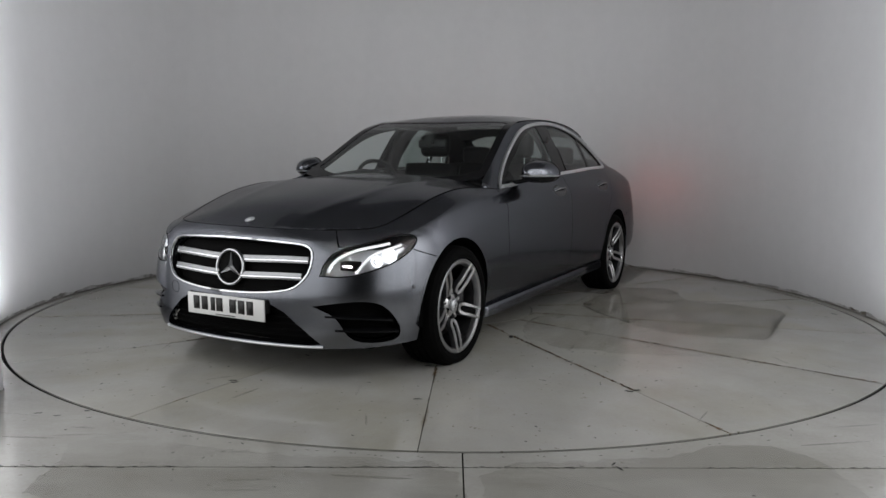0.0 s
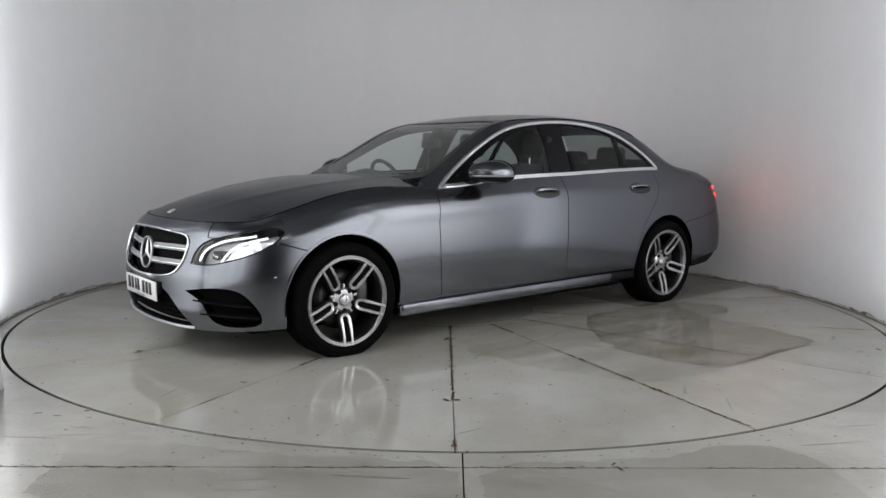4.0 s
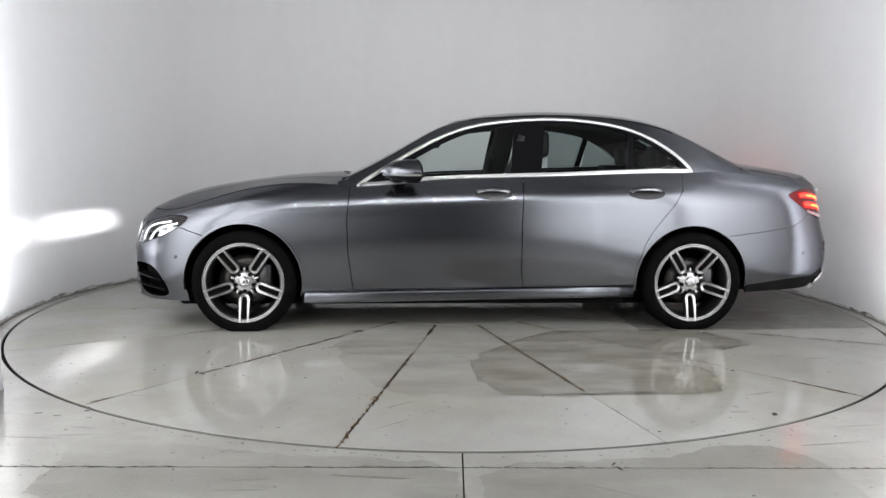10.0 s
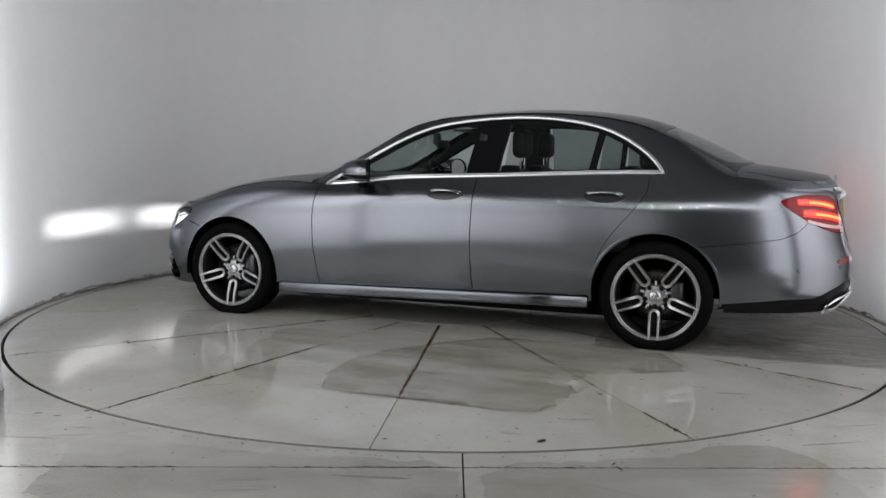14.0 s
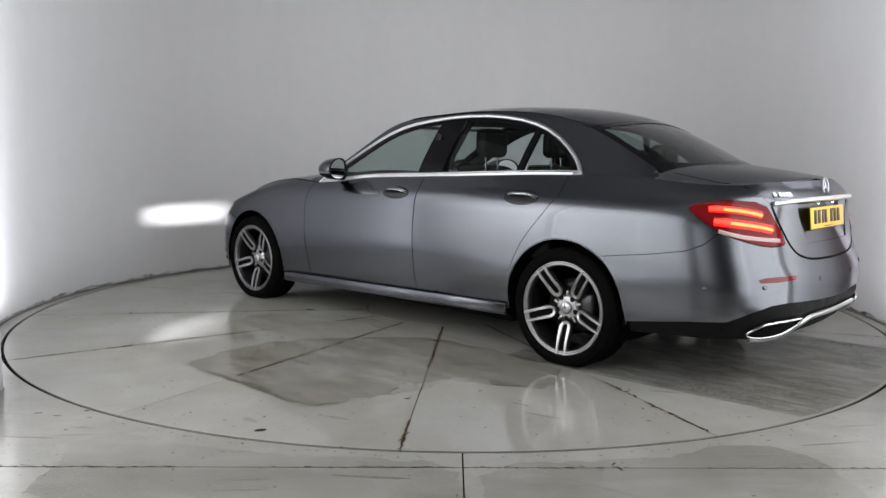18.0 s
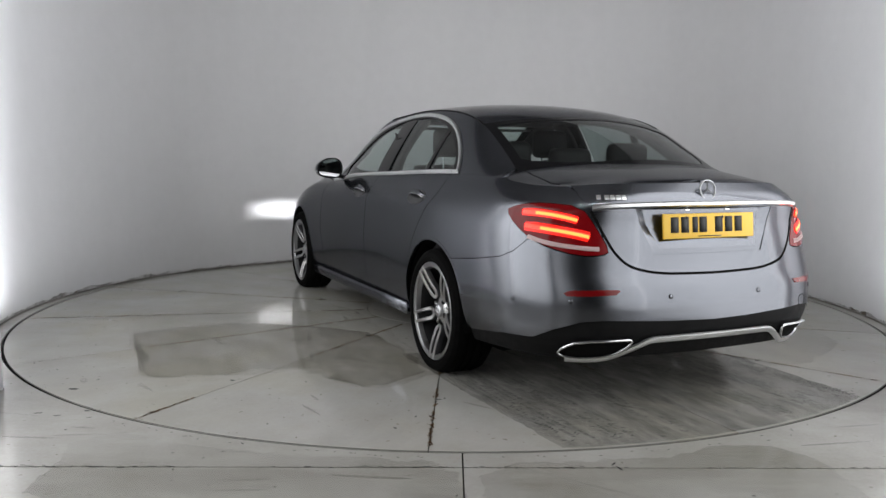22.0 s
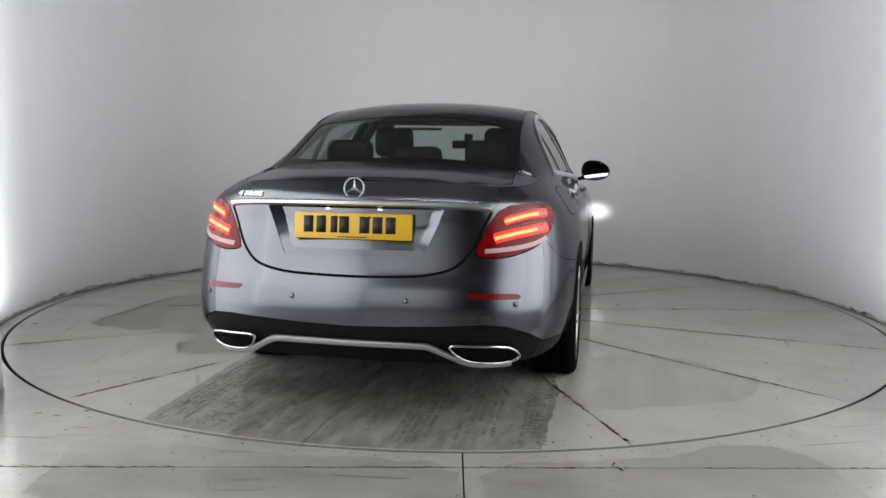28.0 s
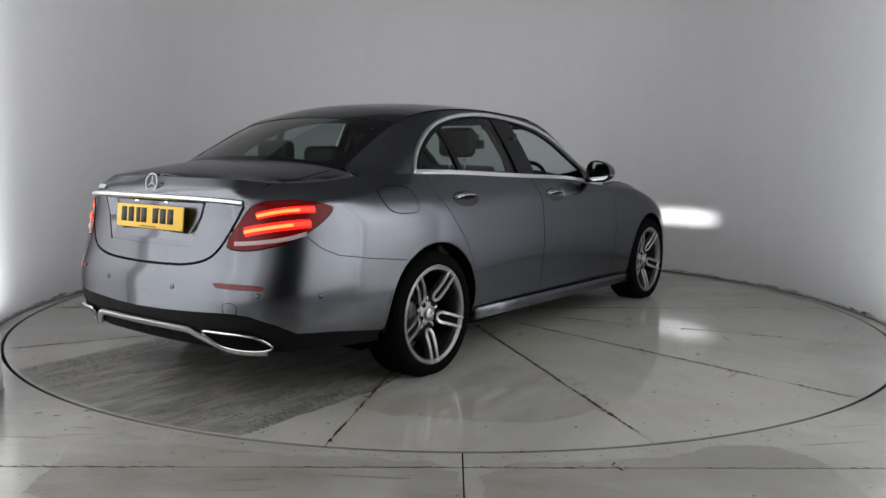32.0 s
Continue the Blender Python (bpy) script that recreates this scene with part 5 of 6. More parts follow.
# tail lamps
for k, lamp in enumerate(sheet("tail_lamp", TAIL, shell, CAR, RED_BODY, outward, 0.02, thick=0.03, gap=0.002, lift=0.002, both=True, label="lit red tail lamp with two glowing bars")):
    m = 1 if k == 0 else -1
    fl = (lambda s: s) if m > 0 else (lambda s: 2 * S_END - s)
    for pts, wd, mat, nm in (([(5.185, 0.897), (5.26, 0.896), (5.36, 0.889), (5.45, 0.876), (5.485, 0.868)], 0.036, RED_GLOW, "light_bar"),
                             ([(5.215, 0.838), (5.30, 0.831), (5.41, 0.820), (5.50, 0.807), (5.545, 0.798)], 0.046, RED_GLOW, "light_bar"),
                             ([(5.24, 0.792), (5.32, 0.774), (5.42, 0.760), (5.52, 0.751), (5.595, 0.747)], 0.020, TAIL_CLEAR, "clear_strip")):
        strip(nm, shell, [(fl(a), b) for a, b in pts], rounded(wd, 0.007, 0.35, 8), 0.002, mat, lamp, "glowing red bar" if mat is RED_GLOW else "clear reversing strip")
        if mat is RED_GLOW:
            strip("light_middle", shell, [(fl(a), b) for a, b in pts], rounded(0.022, 0.005, 0.4, 8), 0.0045, RED_MID, lamp, "bright red middle of the light bar")
            strip("light_core", shell, [(fl(a), b - 0.001) for a, b in pts[1:]], rounded(0.014, 0.004, 0.4, 8), 0.0068, RED_CORE, lamp, "hot orange-red core of the light bar")
        else:
            for u in np.linspace(0.04, 0.96, 24):
                i0 = min(int(u * 4), 3)
                a = pts[i0][0] + (pts[i0 + 1][0] - pts[i0][0]) * (u * 4 - i0)
                b = pts[i0][1] + (pts[i0 + 1][1] - pts[i0][1]) * (u * 4 - i0)
                strip("clear_rib", shell, [(fl(a), b - 0.007), (fl(a), b), (fl(a), b + 0.007)], rounded(0.003, 0.003, 0.4, 6), 0.006, RIB_CLEAR, lamp, n=1)
    for pts in ([(5.17, 0.912), (5.26, 0.917), (5.38, 0.912), (5.47, 0.895)], [(5.20, 0.853), (5.30, 0.858), (5.40, 0.850), (5.47, 0.838)]):
        strip("red_rib", shell, [(fl(a), b) for a, b in pts], rounded(0.007, 0.005, 0.4, 6), 0.003, RED_RIB, lamp)
sheet("reflector", [(5.440, 0.560), (5.455, 0.569), (5.48, 0.574), (5.60, 0.578), (5.675, 0.578), (5.685, 0.573), (5.665, 0.557), (5.55, 0.551), (5.455, 0.549)], shell, CAR, RED_RIB, outward, 0.03, thick=0.006, gap=0, lift=0.003, both=True, label="long red bumper reflector")

# boot lid details
strip("lid_trim", shell, [(5.560, 0.922), (5.70, 0.931), (5.95, 0.936), (S_END, 0.937), (2 * S_END - 5.95, 0.936), (2 * S_END - 5.70, 0.931), (2 * S_END - 5.560, 0.922)], [(-0.013, -0.004), (-0.013, 0.012), (-0.006, 0.020), (0.006, 0.016), (0.013, 0.004), (0.013, -0.004)], 0.0, TRIM, LIDTHING, "chrome strip across the boot lid")


def well(uv):
    """The face of the plate recess, deep at its top and running out below."""
    uv = np.asarray(uv, float)
    e = np.clip((uv[:, 1] - 0.735) / 0.13, 0, 1)[:, None]
    return shell(uv) * (1 - e) + shell_in(0.032)(uv) * e


floor_loop = [(S_END - 0.345, 0.915), (S_END - 0.325, 0.85), (S_END - 0.275, 0.745), (S_END + 0.275, 0.745), (S_END + 0.325, 0.85), (S_END + 0.345, 0.915)]
sheet("plate_recess", floor_loop, well, LIDTHING, PAINT, outward, 0.04, thick=0.0, gap=0)
bm = bmesh.new()
pa, _ = on(shell, dense(PLATE_WELL, 0.05), -0.004)
dense_w = dense(PLATE_WELL, 0.05)
scale_in = np.stack([(np.interp(z, [0.72, 0.85, 0.925], [0.275 / 0.31, 0.325 / 0.37, 0.345 / 0.40]) * (s - S_END) + S_END, 0.745 + (z - 0.72) * (0.915 - 0.745) / (0.925 - 0.72)) for s, z in dense_w])
pb, _ = on(well, scale_in, 0.0)
va, vb = [bm.verts.new(tuple(q)) for q in pa], [bm.verts.new(tuple(q)) for q in pb]
for i in range(len(va)):
    j = (i + 1) % len(va)
    bm.faces.new((va[i], va[j], vb[j], vb[i]))
bmesh.ops.recalc_face_normals(bm, faces=bm.faces)
crisp(part("recess_wall", bm, PAINT, LIDTHING), 35)
for y in (-0.115, 0.115):
    part("plate_light", box_bm(0.008, 0.016, 0.005, (-2.515, y, 0.912), 0.0015), PLATE_GLOW, LIDTHING, "small lit plate lamp")
star_badge((-2.507, 0, 1.000), (-1, 0, 0.16), 0.046, LIDTHING, 0.008)
for k, wd in enumerate((0.024, 0.024, 0.024, 0.026, 0.022)):
    s0 = 5.575 + 0.010 + k * 0.030 + (0.014 if k else 0)
    strip("model_letter_bar", shell, [(s0, 0.966), (s0 + wd / 2, 0.9665), (s0 + wd, 0.967)], rounded(0.026, 0.006, 0.3, 8), 0.003, TRIM, LIDTHING, "chrome model lettering as a plain bar", n=2)

strip("lid_gap", shell, LID[2:-1] + [(2 * S_END - a, b) for a, b in LID[-1:1:-1]], rounded(0.013, 0.004, 0.4, 6), 0.0, LINER, LIDTHING, n=3)

strip("lid_line", deck, [(x, min(0.612 + 0.085 * (-1.95 - x), float(edge_y(x)) - 0.03)) for x in np.linspace(-1.95, deck_edge[-1][0] + 0.06, 8)], rounded(0.006, 0.003, 0.4, 6), 0.0, LINER, LIDTHING, both=True, ref=upward)

# exhaust trims and the chrome strip of the apron
EXH = soft_loop([(5.40, 0.292), (5.445, 0.330), (5.51, 0.357), (5.70, 0.364), (5.755, 0.362), (5.73, 0.325), (5.68, 0.290), (5.60, 0.276), (5.47, 0.272)], 1)
for m in (1, -1):
    fl = (lambda s: s) if m > 0 else (lambda s: 2 * S_END - s)
    line = [(fl(a), b) for a, b in dense(EXH, 0.02)]
    p, w = on(shell, line, 0.006)
    trim = part("exhaust_trim", sweep([tuple(q) for q in p], rounded(0.011, 0.020, 0.4, 8), ups=[tuple(q) for q in w], closed=True), CHROME, CAR, "flat chrome exhaust trim")
    sheet("exhaust_mouth", [(fl(a), b) for a, b in EXH], shell, trim, LINER, outward, 0.05, thick=0.0, gap=0.002, lift=-0.001)
strip("apron_trim", shell, [(5.44, 0.262), (5.56, 0.262), (5.66, 0.272), (5.74, 0.305), (5.82, 0.345), (5.90, 0.356), (S_END, 0.357), (2 * S_END - 5.90, 0.356), (2 * S_END - 5.82, 0.345), (2 * S_END - 5.74, 0.305), (2 * S_END - 5.66, 0.272), (2 * S_END - 5.56, 0.262), (2 * S_END - 5.44, 0.262)], rounded(0.030, 0.018, 0.30, 8), 0.006, TRIM, CAR, "curved chrome strip along the rear apron")
part("silencer", box_bm(0.35, 1.0, 0.14, (-2.2, 0, 0.30), 0.05), STEEL, CAR, "steel silencer under the tail")

# parking sensors
for s0, z0 in ((1.03, 0.482), (5.19, 0.514), (5.93, 0.541), (5.47, 0.528)):
    for k, m in enumerate((1, -1)):
        p, w = on(shell, [(s0, z0)], 0.0005)
        bm = lathe([(0.0, 0.0015), (0.009, 0.0015), (0.0095, 0.0), (0.0, 0.0)], 20, "Z")
        bmesh.ops.transform(bm, matrix=Matrix.Translation(p[0]) @ Vector(w[0]).to_track_quat("Z", "Y").to_matrix().to_4x4(), verts=bm.verts)
        ringb = lathe([(0.0096, 0.0), (0.0096, 0.0014), (0.0108, 0.0014), (0.0108, 0.0)], 20, "Z", True)
        bmesh.ops.transform(ringb, matrix=Matrix.Translation(p[0]) @ Vector(w[0]).to_track_quat("Z", "Y").to_matrix().to_4x4(), verts=ringb.verts)
        ob = part("parking_sensor", bm if m > 0 else flip_y(bm), PAINT, CAR, "round parking sensor")
        part("sensor_ring", ringb if m > 0 else flip_y(ringb), BLACK_MATT, ob)

# fuel flap on the right, tow cover
FLAP = [(2 * S_END - float(sx(x)), z) for x, z in soft_loop([(-1.60, 0.995), (-1.83, 0.99), (-1.835, 0.93), (-1.79, 0.858), (-1.60, 0.852), (-1.575, 0.90)], 2)]
ring = dense(FLAP, 0.02)
p, w = on(shell, ring, 0.0)
flap = sheet("fuel_flap", FLAP, shell, CAR, PAINT, outward, 0.03, thick=0.004, gap=0.003, lift=0.0015)
part("flap_gap", sweep([tuple(q) for q in p], rounded(0.004, 0.0024, 0.5, 6), ups=[tuple(q) for q in w], closed=True), LINER, flap)
TOW = soft_loop([(-0.44, 0.455), (-0.37, 0.458), (-0.365, 0.40), (-0.43, 0.398)], 1)
p, w = on(shell, dense(TOW, 0.02), 0.0)
part("tow_cover_line", sweep([tuple(q) for q in p], rounded(0.003, 0.002, 0.5, 6), ups=[tuple(q) for q in w], closed=True), BLACK_MATT, CAR)

BACK_TOW = soft_loop([(2 * S_END - 5.635, 0.492), (2 * S_END - 5.565, 0.494), (2 * S_END - 5.560, 0.440), (2 * S_END - 5.625, 0.438)], 1)
p, w = on(shell, dense(BACK_TOW, 0.02), 0.0)
part("tow_cover_line", sweep([tuple(q) for q in p], rounded(0.003, 0.002, 0.5, 6), ups=[tuple(q) for q in w], closed=True), BLACK_MATT, CAR)

# door handles
for x0, z0 in ((-0.131, 0.902), (-1.147, 0.912)):
    loop = [(float(sx(x0)) + 0.122 * math.cos(a), z0 - 0.004 + 0.040 * math.sin(a) * (1 if abs(math.sin(a)) else 1)) for a in np.linspace(0, 2 * math.pi, 28, endpoint=False)]
    # flat dark oval: the shade of the handle's recess is put into its colour
    cups = sheet("handle_cup", loop, shell, CAR, CUP_SHADE, outward, 0.03, thick=0.0, gap=0, lift=0.0012, both=True, label="door handle over a flat oval coloured as its shaded recess")
    for k, cup in enumerate(cups):
        m = 1 if k == 0 else -1
        for nm, dz, dx, sec, lift, mat in (("grip", 0.013, 0.116, rounded(0.029, 0.018, 0.42, 10), 0.022, PAINT), ("grip_insert", 0.003, 0.108, rounded(0.006, 0.007, 0.4, 8), 0.0305, CHROME)):
            pts = [(float(sx(x0)) + dx * u, z0 + dz - 0.006 * abs(u) ** 2) for u in np.linspace(-1, 1, 13)]
            p, w = on(shell, pts, 0.0)
            p = p + w * (lift * (1 - np.abs(np.linspace(-1, 1, 13)) ** 3.5) - 0.002)[:, None]
            bm = bmesh.new()
            rings = []
            for i, (q, ww) in enumerate(zip(p, w)):
                u = abs(np.linspace(-1, 1, 13)[i])
                f = math.sqrt(max(0.02, 1 - u**2.2))
                t = Vector(p[min(i + 1, 12)] - p[max(i - 1, 0)]).normalized()
                side_v = t.cross(Vector(ww)).normalized()
                rings.append([bm.verts.new(Vector(q) + side_v * a * f + Vector(ww) * b * f) for a, b in sec])
            for ra, rb in zip(rings, rings[1:]):
                for i in range(len(sec)):
                    bm.faces.new((ra[i], ra[(i + 1) % len(sec)], rb[(i + 1) % len(sec)], rb[i]))
            bm.faces.new(rings[0]), bm.faces.new(rings[-1])
            bmesh.ops.recalc_face_normals(bm, faces=bm.faces)
            part(nm, bm if m > 0 else flip_y(bm), mat, cup)

# door mirrors
MIRROR_LOOP = soft_loop([(0.838, 0.990), (0.838, 1.085), (0.895, 1.120), (0.985, 1.112), (1.048, 1.066), (1.052, 1.004), (0.985, 0.968), (0.885, 0.966)], 2)


def mirror_bm(grow=1.0):
    """A shell that swells back from its nose to an open end."""
    bm = bmesh.new()
    rings = []
    for k in range(15):
        u = k / 14
        g = max(0.02, (1 - (1 - u) ** 2.3) ** 0.5) * (1 - 0.05 * max(0, u - 0.8) / 0.2) * grow
        rings.append([bm.verts.new((0.590 - 0.205 * u * grow - 0.33 * (y - 0.90) * (0.35 + 0.65 * g), 0.925 + (y - 0.925) * g, 1.035 + (z - 1.035) * g)) for y, z in MIRROR_LOOP])
    n = len(MIRROR_LOOP)
    for a, b in zip(rings, rings[1:]):
        for i in range(n):
            bm.faces.new((a[i], a[(i + 1) % n], b[(i + 1) % n], b[i]))
    bm.faces.new(rings[0])
    bmesh.ops.recalc_face_normals(bm, faces=bm.faces)
    return bm


for m in (1, -1):
    bm = mirror_bm()
    ob = part("door_mirror", bm if m > 0 else flip_y(bm), PAINT, CAR, "door mirror with a grey shell and black base")
    low = mirror_bm(1.012)
    bmesh.ops.bisect_plane(low, geom=low.verts[:] + low.edges[:] + low.faces[:], plane_co=(0, 0, 1.008), plane_no=(0, 0, 1), clear_outer=True)
    part("mirror_base_shell", low if m > 0 else flip_y(low), BLACK_GLOSS, ob)
    band = mirror_bm(1.02)
    for z0, way in ((1.022, 1), (1.013, -1)):
        bmesh.ops.bisect_plane(band, geom=band.verts[:] + band.edges[:] + band.faces[:], plane_co=(0, 0, z0), plane_no=(0, 0, way), clear_outer=True)
    part("indicator", band if m > 0 else flip_y(band), SATIN, ob, "silver indicator strip")
    arm = sweep([(0.50, 0.77, 0.965), (0.49, 0.82, 0.975), (0.475, 0.88, 0.99)], rounded(0.09, 0.03, 0.4, 10))
    part("mirror_arm", arm if m > 0 else flip_y(arm), BLACK_GLOSS, ob)
    face = bmesh.new()
    loop = [(0.925 + (y - 0.925) * 0.93, 1.035 + (z - 1.035) * 0.93) for y, z in MIRROR_LOOP]
    face.faces.new([face.verts.new((0.392 - 0.33 * (y - 0.90), y, z)) for y, z in loop])
    part("mirror_glass", face if m > 0 else flip_y(face), MIRROR, ob, "mirror glass").data.shade_flat()
    rimm = sweep([(0.388 - 0.33 * (y - 0.90), 0.925 + (y - 0.925) * 0.95, 1.035 + (z - 1.035) * 0.95) for y, z in MIRROR_LOOP], rounded(0.010, 0.012, 0.5, 6), up=(1, 0, 0), closed=True)
    part("mirror_rim", rimm if m > 0 else flip_y(rimm), BLACK_GLOSS, ob)

strip("belt_trim", flank, belt(0.004, -1.43, 0.70, 20), rounded(0.020, 0.014, 0.45, 8), 0.004, TRIM, CAR, "chrome strip along the window sill", both=True, n=2)

mid_line = [tuple(q) for q in grown(OUT_LOOP, -0.010)[1:len(arc_through(W_OUT)) - 1]]
strip("window_moulding", flank, mid_line[::2], rounded(0.020, 0.014, 0.45, 8), 0.006, TRIM, CAR, "chrome moulding over the windows", both=True, n=1)

# wipers and scuttle
sheet("scuttle", [(1.0, 0), (0.98, 0.25), (0.93, 0.5), (0.84, 0.69), (0.74, 0.70), (0.80, 0.5), (0.86, 0.25), (0.88, 0), (0.86, -0.25), (0.80, -0.5), (0.74, -0.70), (0.84, -0.69), (0.93, -0.5), (0.98, -0.25)], lambda uv: np.stack([np.asarray(uv)[:, 0], np.asarray(uv)[:, 1], np.asarray(uv)[:, 0] * 0 + 0.965 - 0.06 * np.asarray(uv)[:, 1] ** 2], 1), CAR, BLACK_MATT, upward, 0.08, thick=0.0, gap=0)
for y0, y1 in ((-0.55, 0.02), (-0.02, 0.55)):
    pts = [(0.92 - 0.02 * abs(y0 + (y1 - y0) * u), y0 + (y1 - y0) * u) for u in np.linspace(0, 1, 7)]
    p, w = on(roof, pts, 0.012, upward)
    part("wiper_blade", sweep([tuple(q) for q in p], rounded(0.014, 0.014, 0.4, 6), ups=[tuple(q) for q in w]), BLACK_MATT, CAR)

# shut lines of the bonnet
for m in (1, -1):
    p = [(x, m * (float(edge_y(x)) - 0.001), float(edge_z(x)) + 0.0005) for x in np.linspace(2.12, 0.82, 40)]
    part("shut_line", sweep(p, rounded(0.006, 0.004, 0.4, 6)), LINER, CAR)

# joint line along the roof's edge
for m in (1, -1):
    p = roof(np.array([(x, float(JOINT_Y(x)[0])) for x in np.linspace(0.0, -1.40, 40)])) * (1, m, 1)
    part("roof_moulding", sweep([tuple(q) for q in p], rounded(0.012, 0.008, 0.4, 6)), BLACK_GLOSS, CAR)

# ---- cabin ----
CABIN = grained("black_cabin_trim", (0.010, 0.010, 0.011), (0.02, 0.02, 0.02), 0.6, 10, 120, 0.2)
HEADLINER = grained("grey_headliner", (0.05, 0.05, 0.052), (0.07, 0.07, 0.072), 0.9, 8, 200, 0.1)
sheet("headliner", grown(ROOF, -0.01), lambda uv: roof(uv) - (0, 0, 0.035), CAR, HEADLINER, lambda p: -upward(p), 0.08, thick=0.0, gap=0)


sheet("pillar_lining", grown(FRAME, -0.012), flank, CAR, CABIN, lambda p: -outward(p), 0.06, [grown(OUT_LOOP, -0.03)], thick=0.0, gap=0, lift=0.028, both=True)


def seat(x, y, wide, parent):
    ob = part("seat_back", sweep([(x + 0.06, y, 0.52), (x, y, 0.75), (x - 0.08, y, 0.94), (x - 0.12, y, 1.06)], rounded(0.13, wide, 0.3, 14), up=(0, 1, 0)), LEATHER, parent, "black leather seat")
    part("cushion", box_bm(0.52, wide, 0.16, (x + 0.28, y, 0.50), 0.05, 3), LEATHER, ob)
    return ob


def head_rest(x, y, z, parent, wide=0.26, high=0.19):
    bm = box_bm(0.10, wide, high, (x, y, z), 0.045, 4)
    ob = part("headrest", bm, LEATHER, parent)
    for dy in (-0.06, 0.06):
        rod = lathe([(0.006, -0.06), (0.006, 0.06)], 10, "Z")
        bmesh.ops.translate(rod, vec=(x, y + dy, z - high / 2 - 0.03), verts=rod.verts)
        part("headrest_rod", rod, CHROME, ob)


for y in (0.37, -0.37):
    s0 = seat(-0.36, y, 0.50, CAR)
    head_rest(-0.52, y, 1.225, s0, 0.26, 0.19)
bench = seat(-1.12, 0, 1.24, CAR)
for y in (0.40, 0, -0.40):
    head_rest(-1.36, y, 1.145 if y else 1.11, bench, 0.27, 0.16)
part("parcel_shelf", box_bm(0.62, 1.24, 0.03, (-1.68, 0, 1.035), 0.01), CABIN, CAR)
part("dashboard", sweep([(0.62, -0.72, 0.90), (0.66, -0.3, 0.925), (0.67, 0, 0.93), (0.66, 0.3, 0.925), (0.62, 0.72, 0.90)], rounded(0.46, 0.16, 0.32, 14)), CABIN, CAR, "black dashboard")
part("binnacle", sweep([(0.50, -0.56, 0.985), (0.52, -0.37, 1.01), (0.50, -0.18, 0.985)], rounded(0.12, 0.06, 0.4, 10)), CABIN, CAR)
ring_pts = []
for k in range(28):
    a = 2 * math.pi * k / 28
    ring_pts.append(Matrix.Translation((0.33, -0.37, 0.93)) @ Matrix.Rotation(radians(-65), 4, "Y") @ Vector((0.185 * math.cos(a), 0.185 * math.sin(a), 0)))
part("steering_wheel", sweep([tuple(q) for q in ring_pts], rounded(0.03, 0.03, 0.5, 8), up=(0.4, 0, 0.9), closed=True), LEATHER, CAR, "black leather steering wheel")
part("steering_boss", box_bm(0.06, 0.15, 0.13, (0.35, -0.37, 0.925), 0.03, 3), CABIN, CAR)
part("rear_view_mirror", box_bm(0.035, 0.23, 0.062, (0.19, 0, 1.225), 0.015, 3), CABIN, CAR, "black interior mirror")
part("mirror_stalk", box_bm(0.05, 0.06, 0.09, (0.235, 0, 1.262), 0.012, 2), CABIN, CAR)
for m in (1, -1):
    # linings of the pillars and doors
    part("door_lining", box_bm(1.0, 0.05, 0.45, (0.25, m * 0.775, 0.74), 0.02), CABIN, CAR)
    part("door_lining", box_bm(0.95, 0.05, 0.45, (-0.82, m * 0.775, 0.78), 0.02), CABIN, CAR)
    bm = sweep([(-0.36, m * 0.725, 0.98), (-0.38, m * 0.67, 1.15), (-0.40, m * 0.575, 1.30), (-0.40, m * 0.51, 1.36)], rounded(0.17, 0.04, 0.35, 10), up=(0, 1, 0))
    part("pillar_lining", bm, CABIN, CAR)
    belt_bm = sweep([(-0.34, m * 0.69, 1.28), (-0.27, m * 0.66, 1.05), (-0.22, m * 0.63, 0.80)], rounded(0.05, 0.004, 0.3, 6), up=(0, 1, 0))
    part("seat_belt", belt_bm, CABIN, CAR)
    vis = box_bm(0.15, 0.34, 0.015, (0.10, m * 0.36, 1.335), 0.006)
    part("sun_visor", vis, HEADLINER, CAR)

# ---- marks on the floor ----
def patch(name, loop, mat, parent, z, label, wobble=0.05, seed=1, soft=True):
    """A flat stain with a frayed outline."""
    bm = bmesh.new()
    out = []
    for x, y in dense(soft_loop(loop, 1) if soft else loop, 0.012):
        dx, dy = (sum(noise.noise(Vector((x * f, y * f, seed + 7 * k))) * w for f, w in ((4, 0.6), (14, 0.5), (45, 0.3), (110, 0.14))) for k in (0, 1))
        out.append(bm.verts.new((x + dx * wobble, y + dy * wobble, z)))
    bmesh.ops.triangulate(bm, faces=[bm.faces.new(out)])
    for f in bm.faces:
        f.normal_update()
        if f.normal.z < 0:
            f.normal_flip()
    return part(name, bm, mat, parent, label)


def stain(name, colour, rough, low, high, scale=2.2, streak=None, turn=0.0):
    """A see-through layer that darkens and wets the concrete below; low, high: how dense it is."""
    m = material(name, colour, rough)
    n = noise_of(m, scale, 8.0, 0.65, stretch=streak or (1, 1, 1))
    n.inputs["Vector"].links[0].from_node.inputs["Rotation"].default_value = (0, 0, turn)
    r = ramp_of(m, n, "Fac", [(0.34, grey(low)), (0.66, grey(high))])
    link(m, r, "Color", shader(m), "Alpha")
    return m


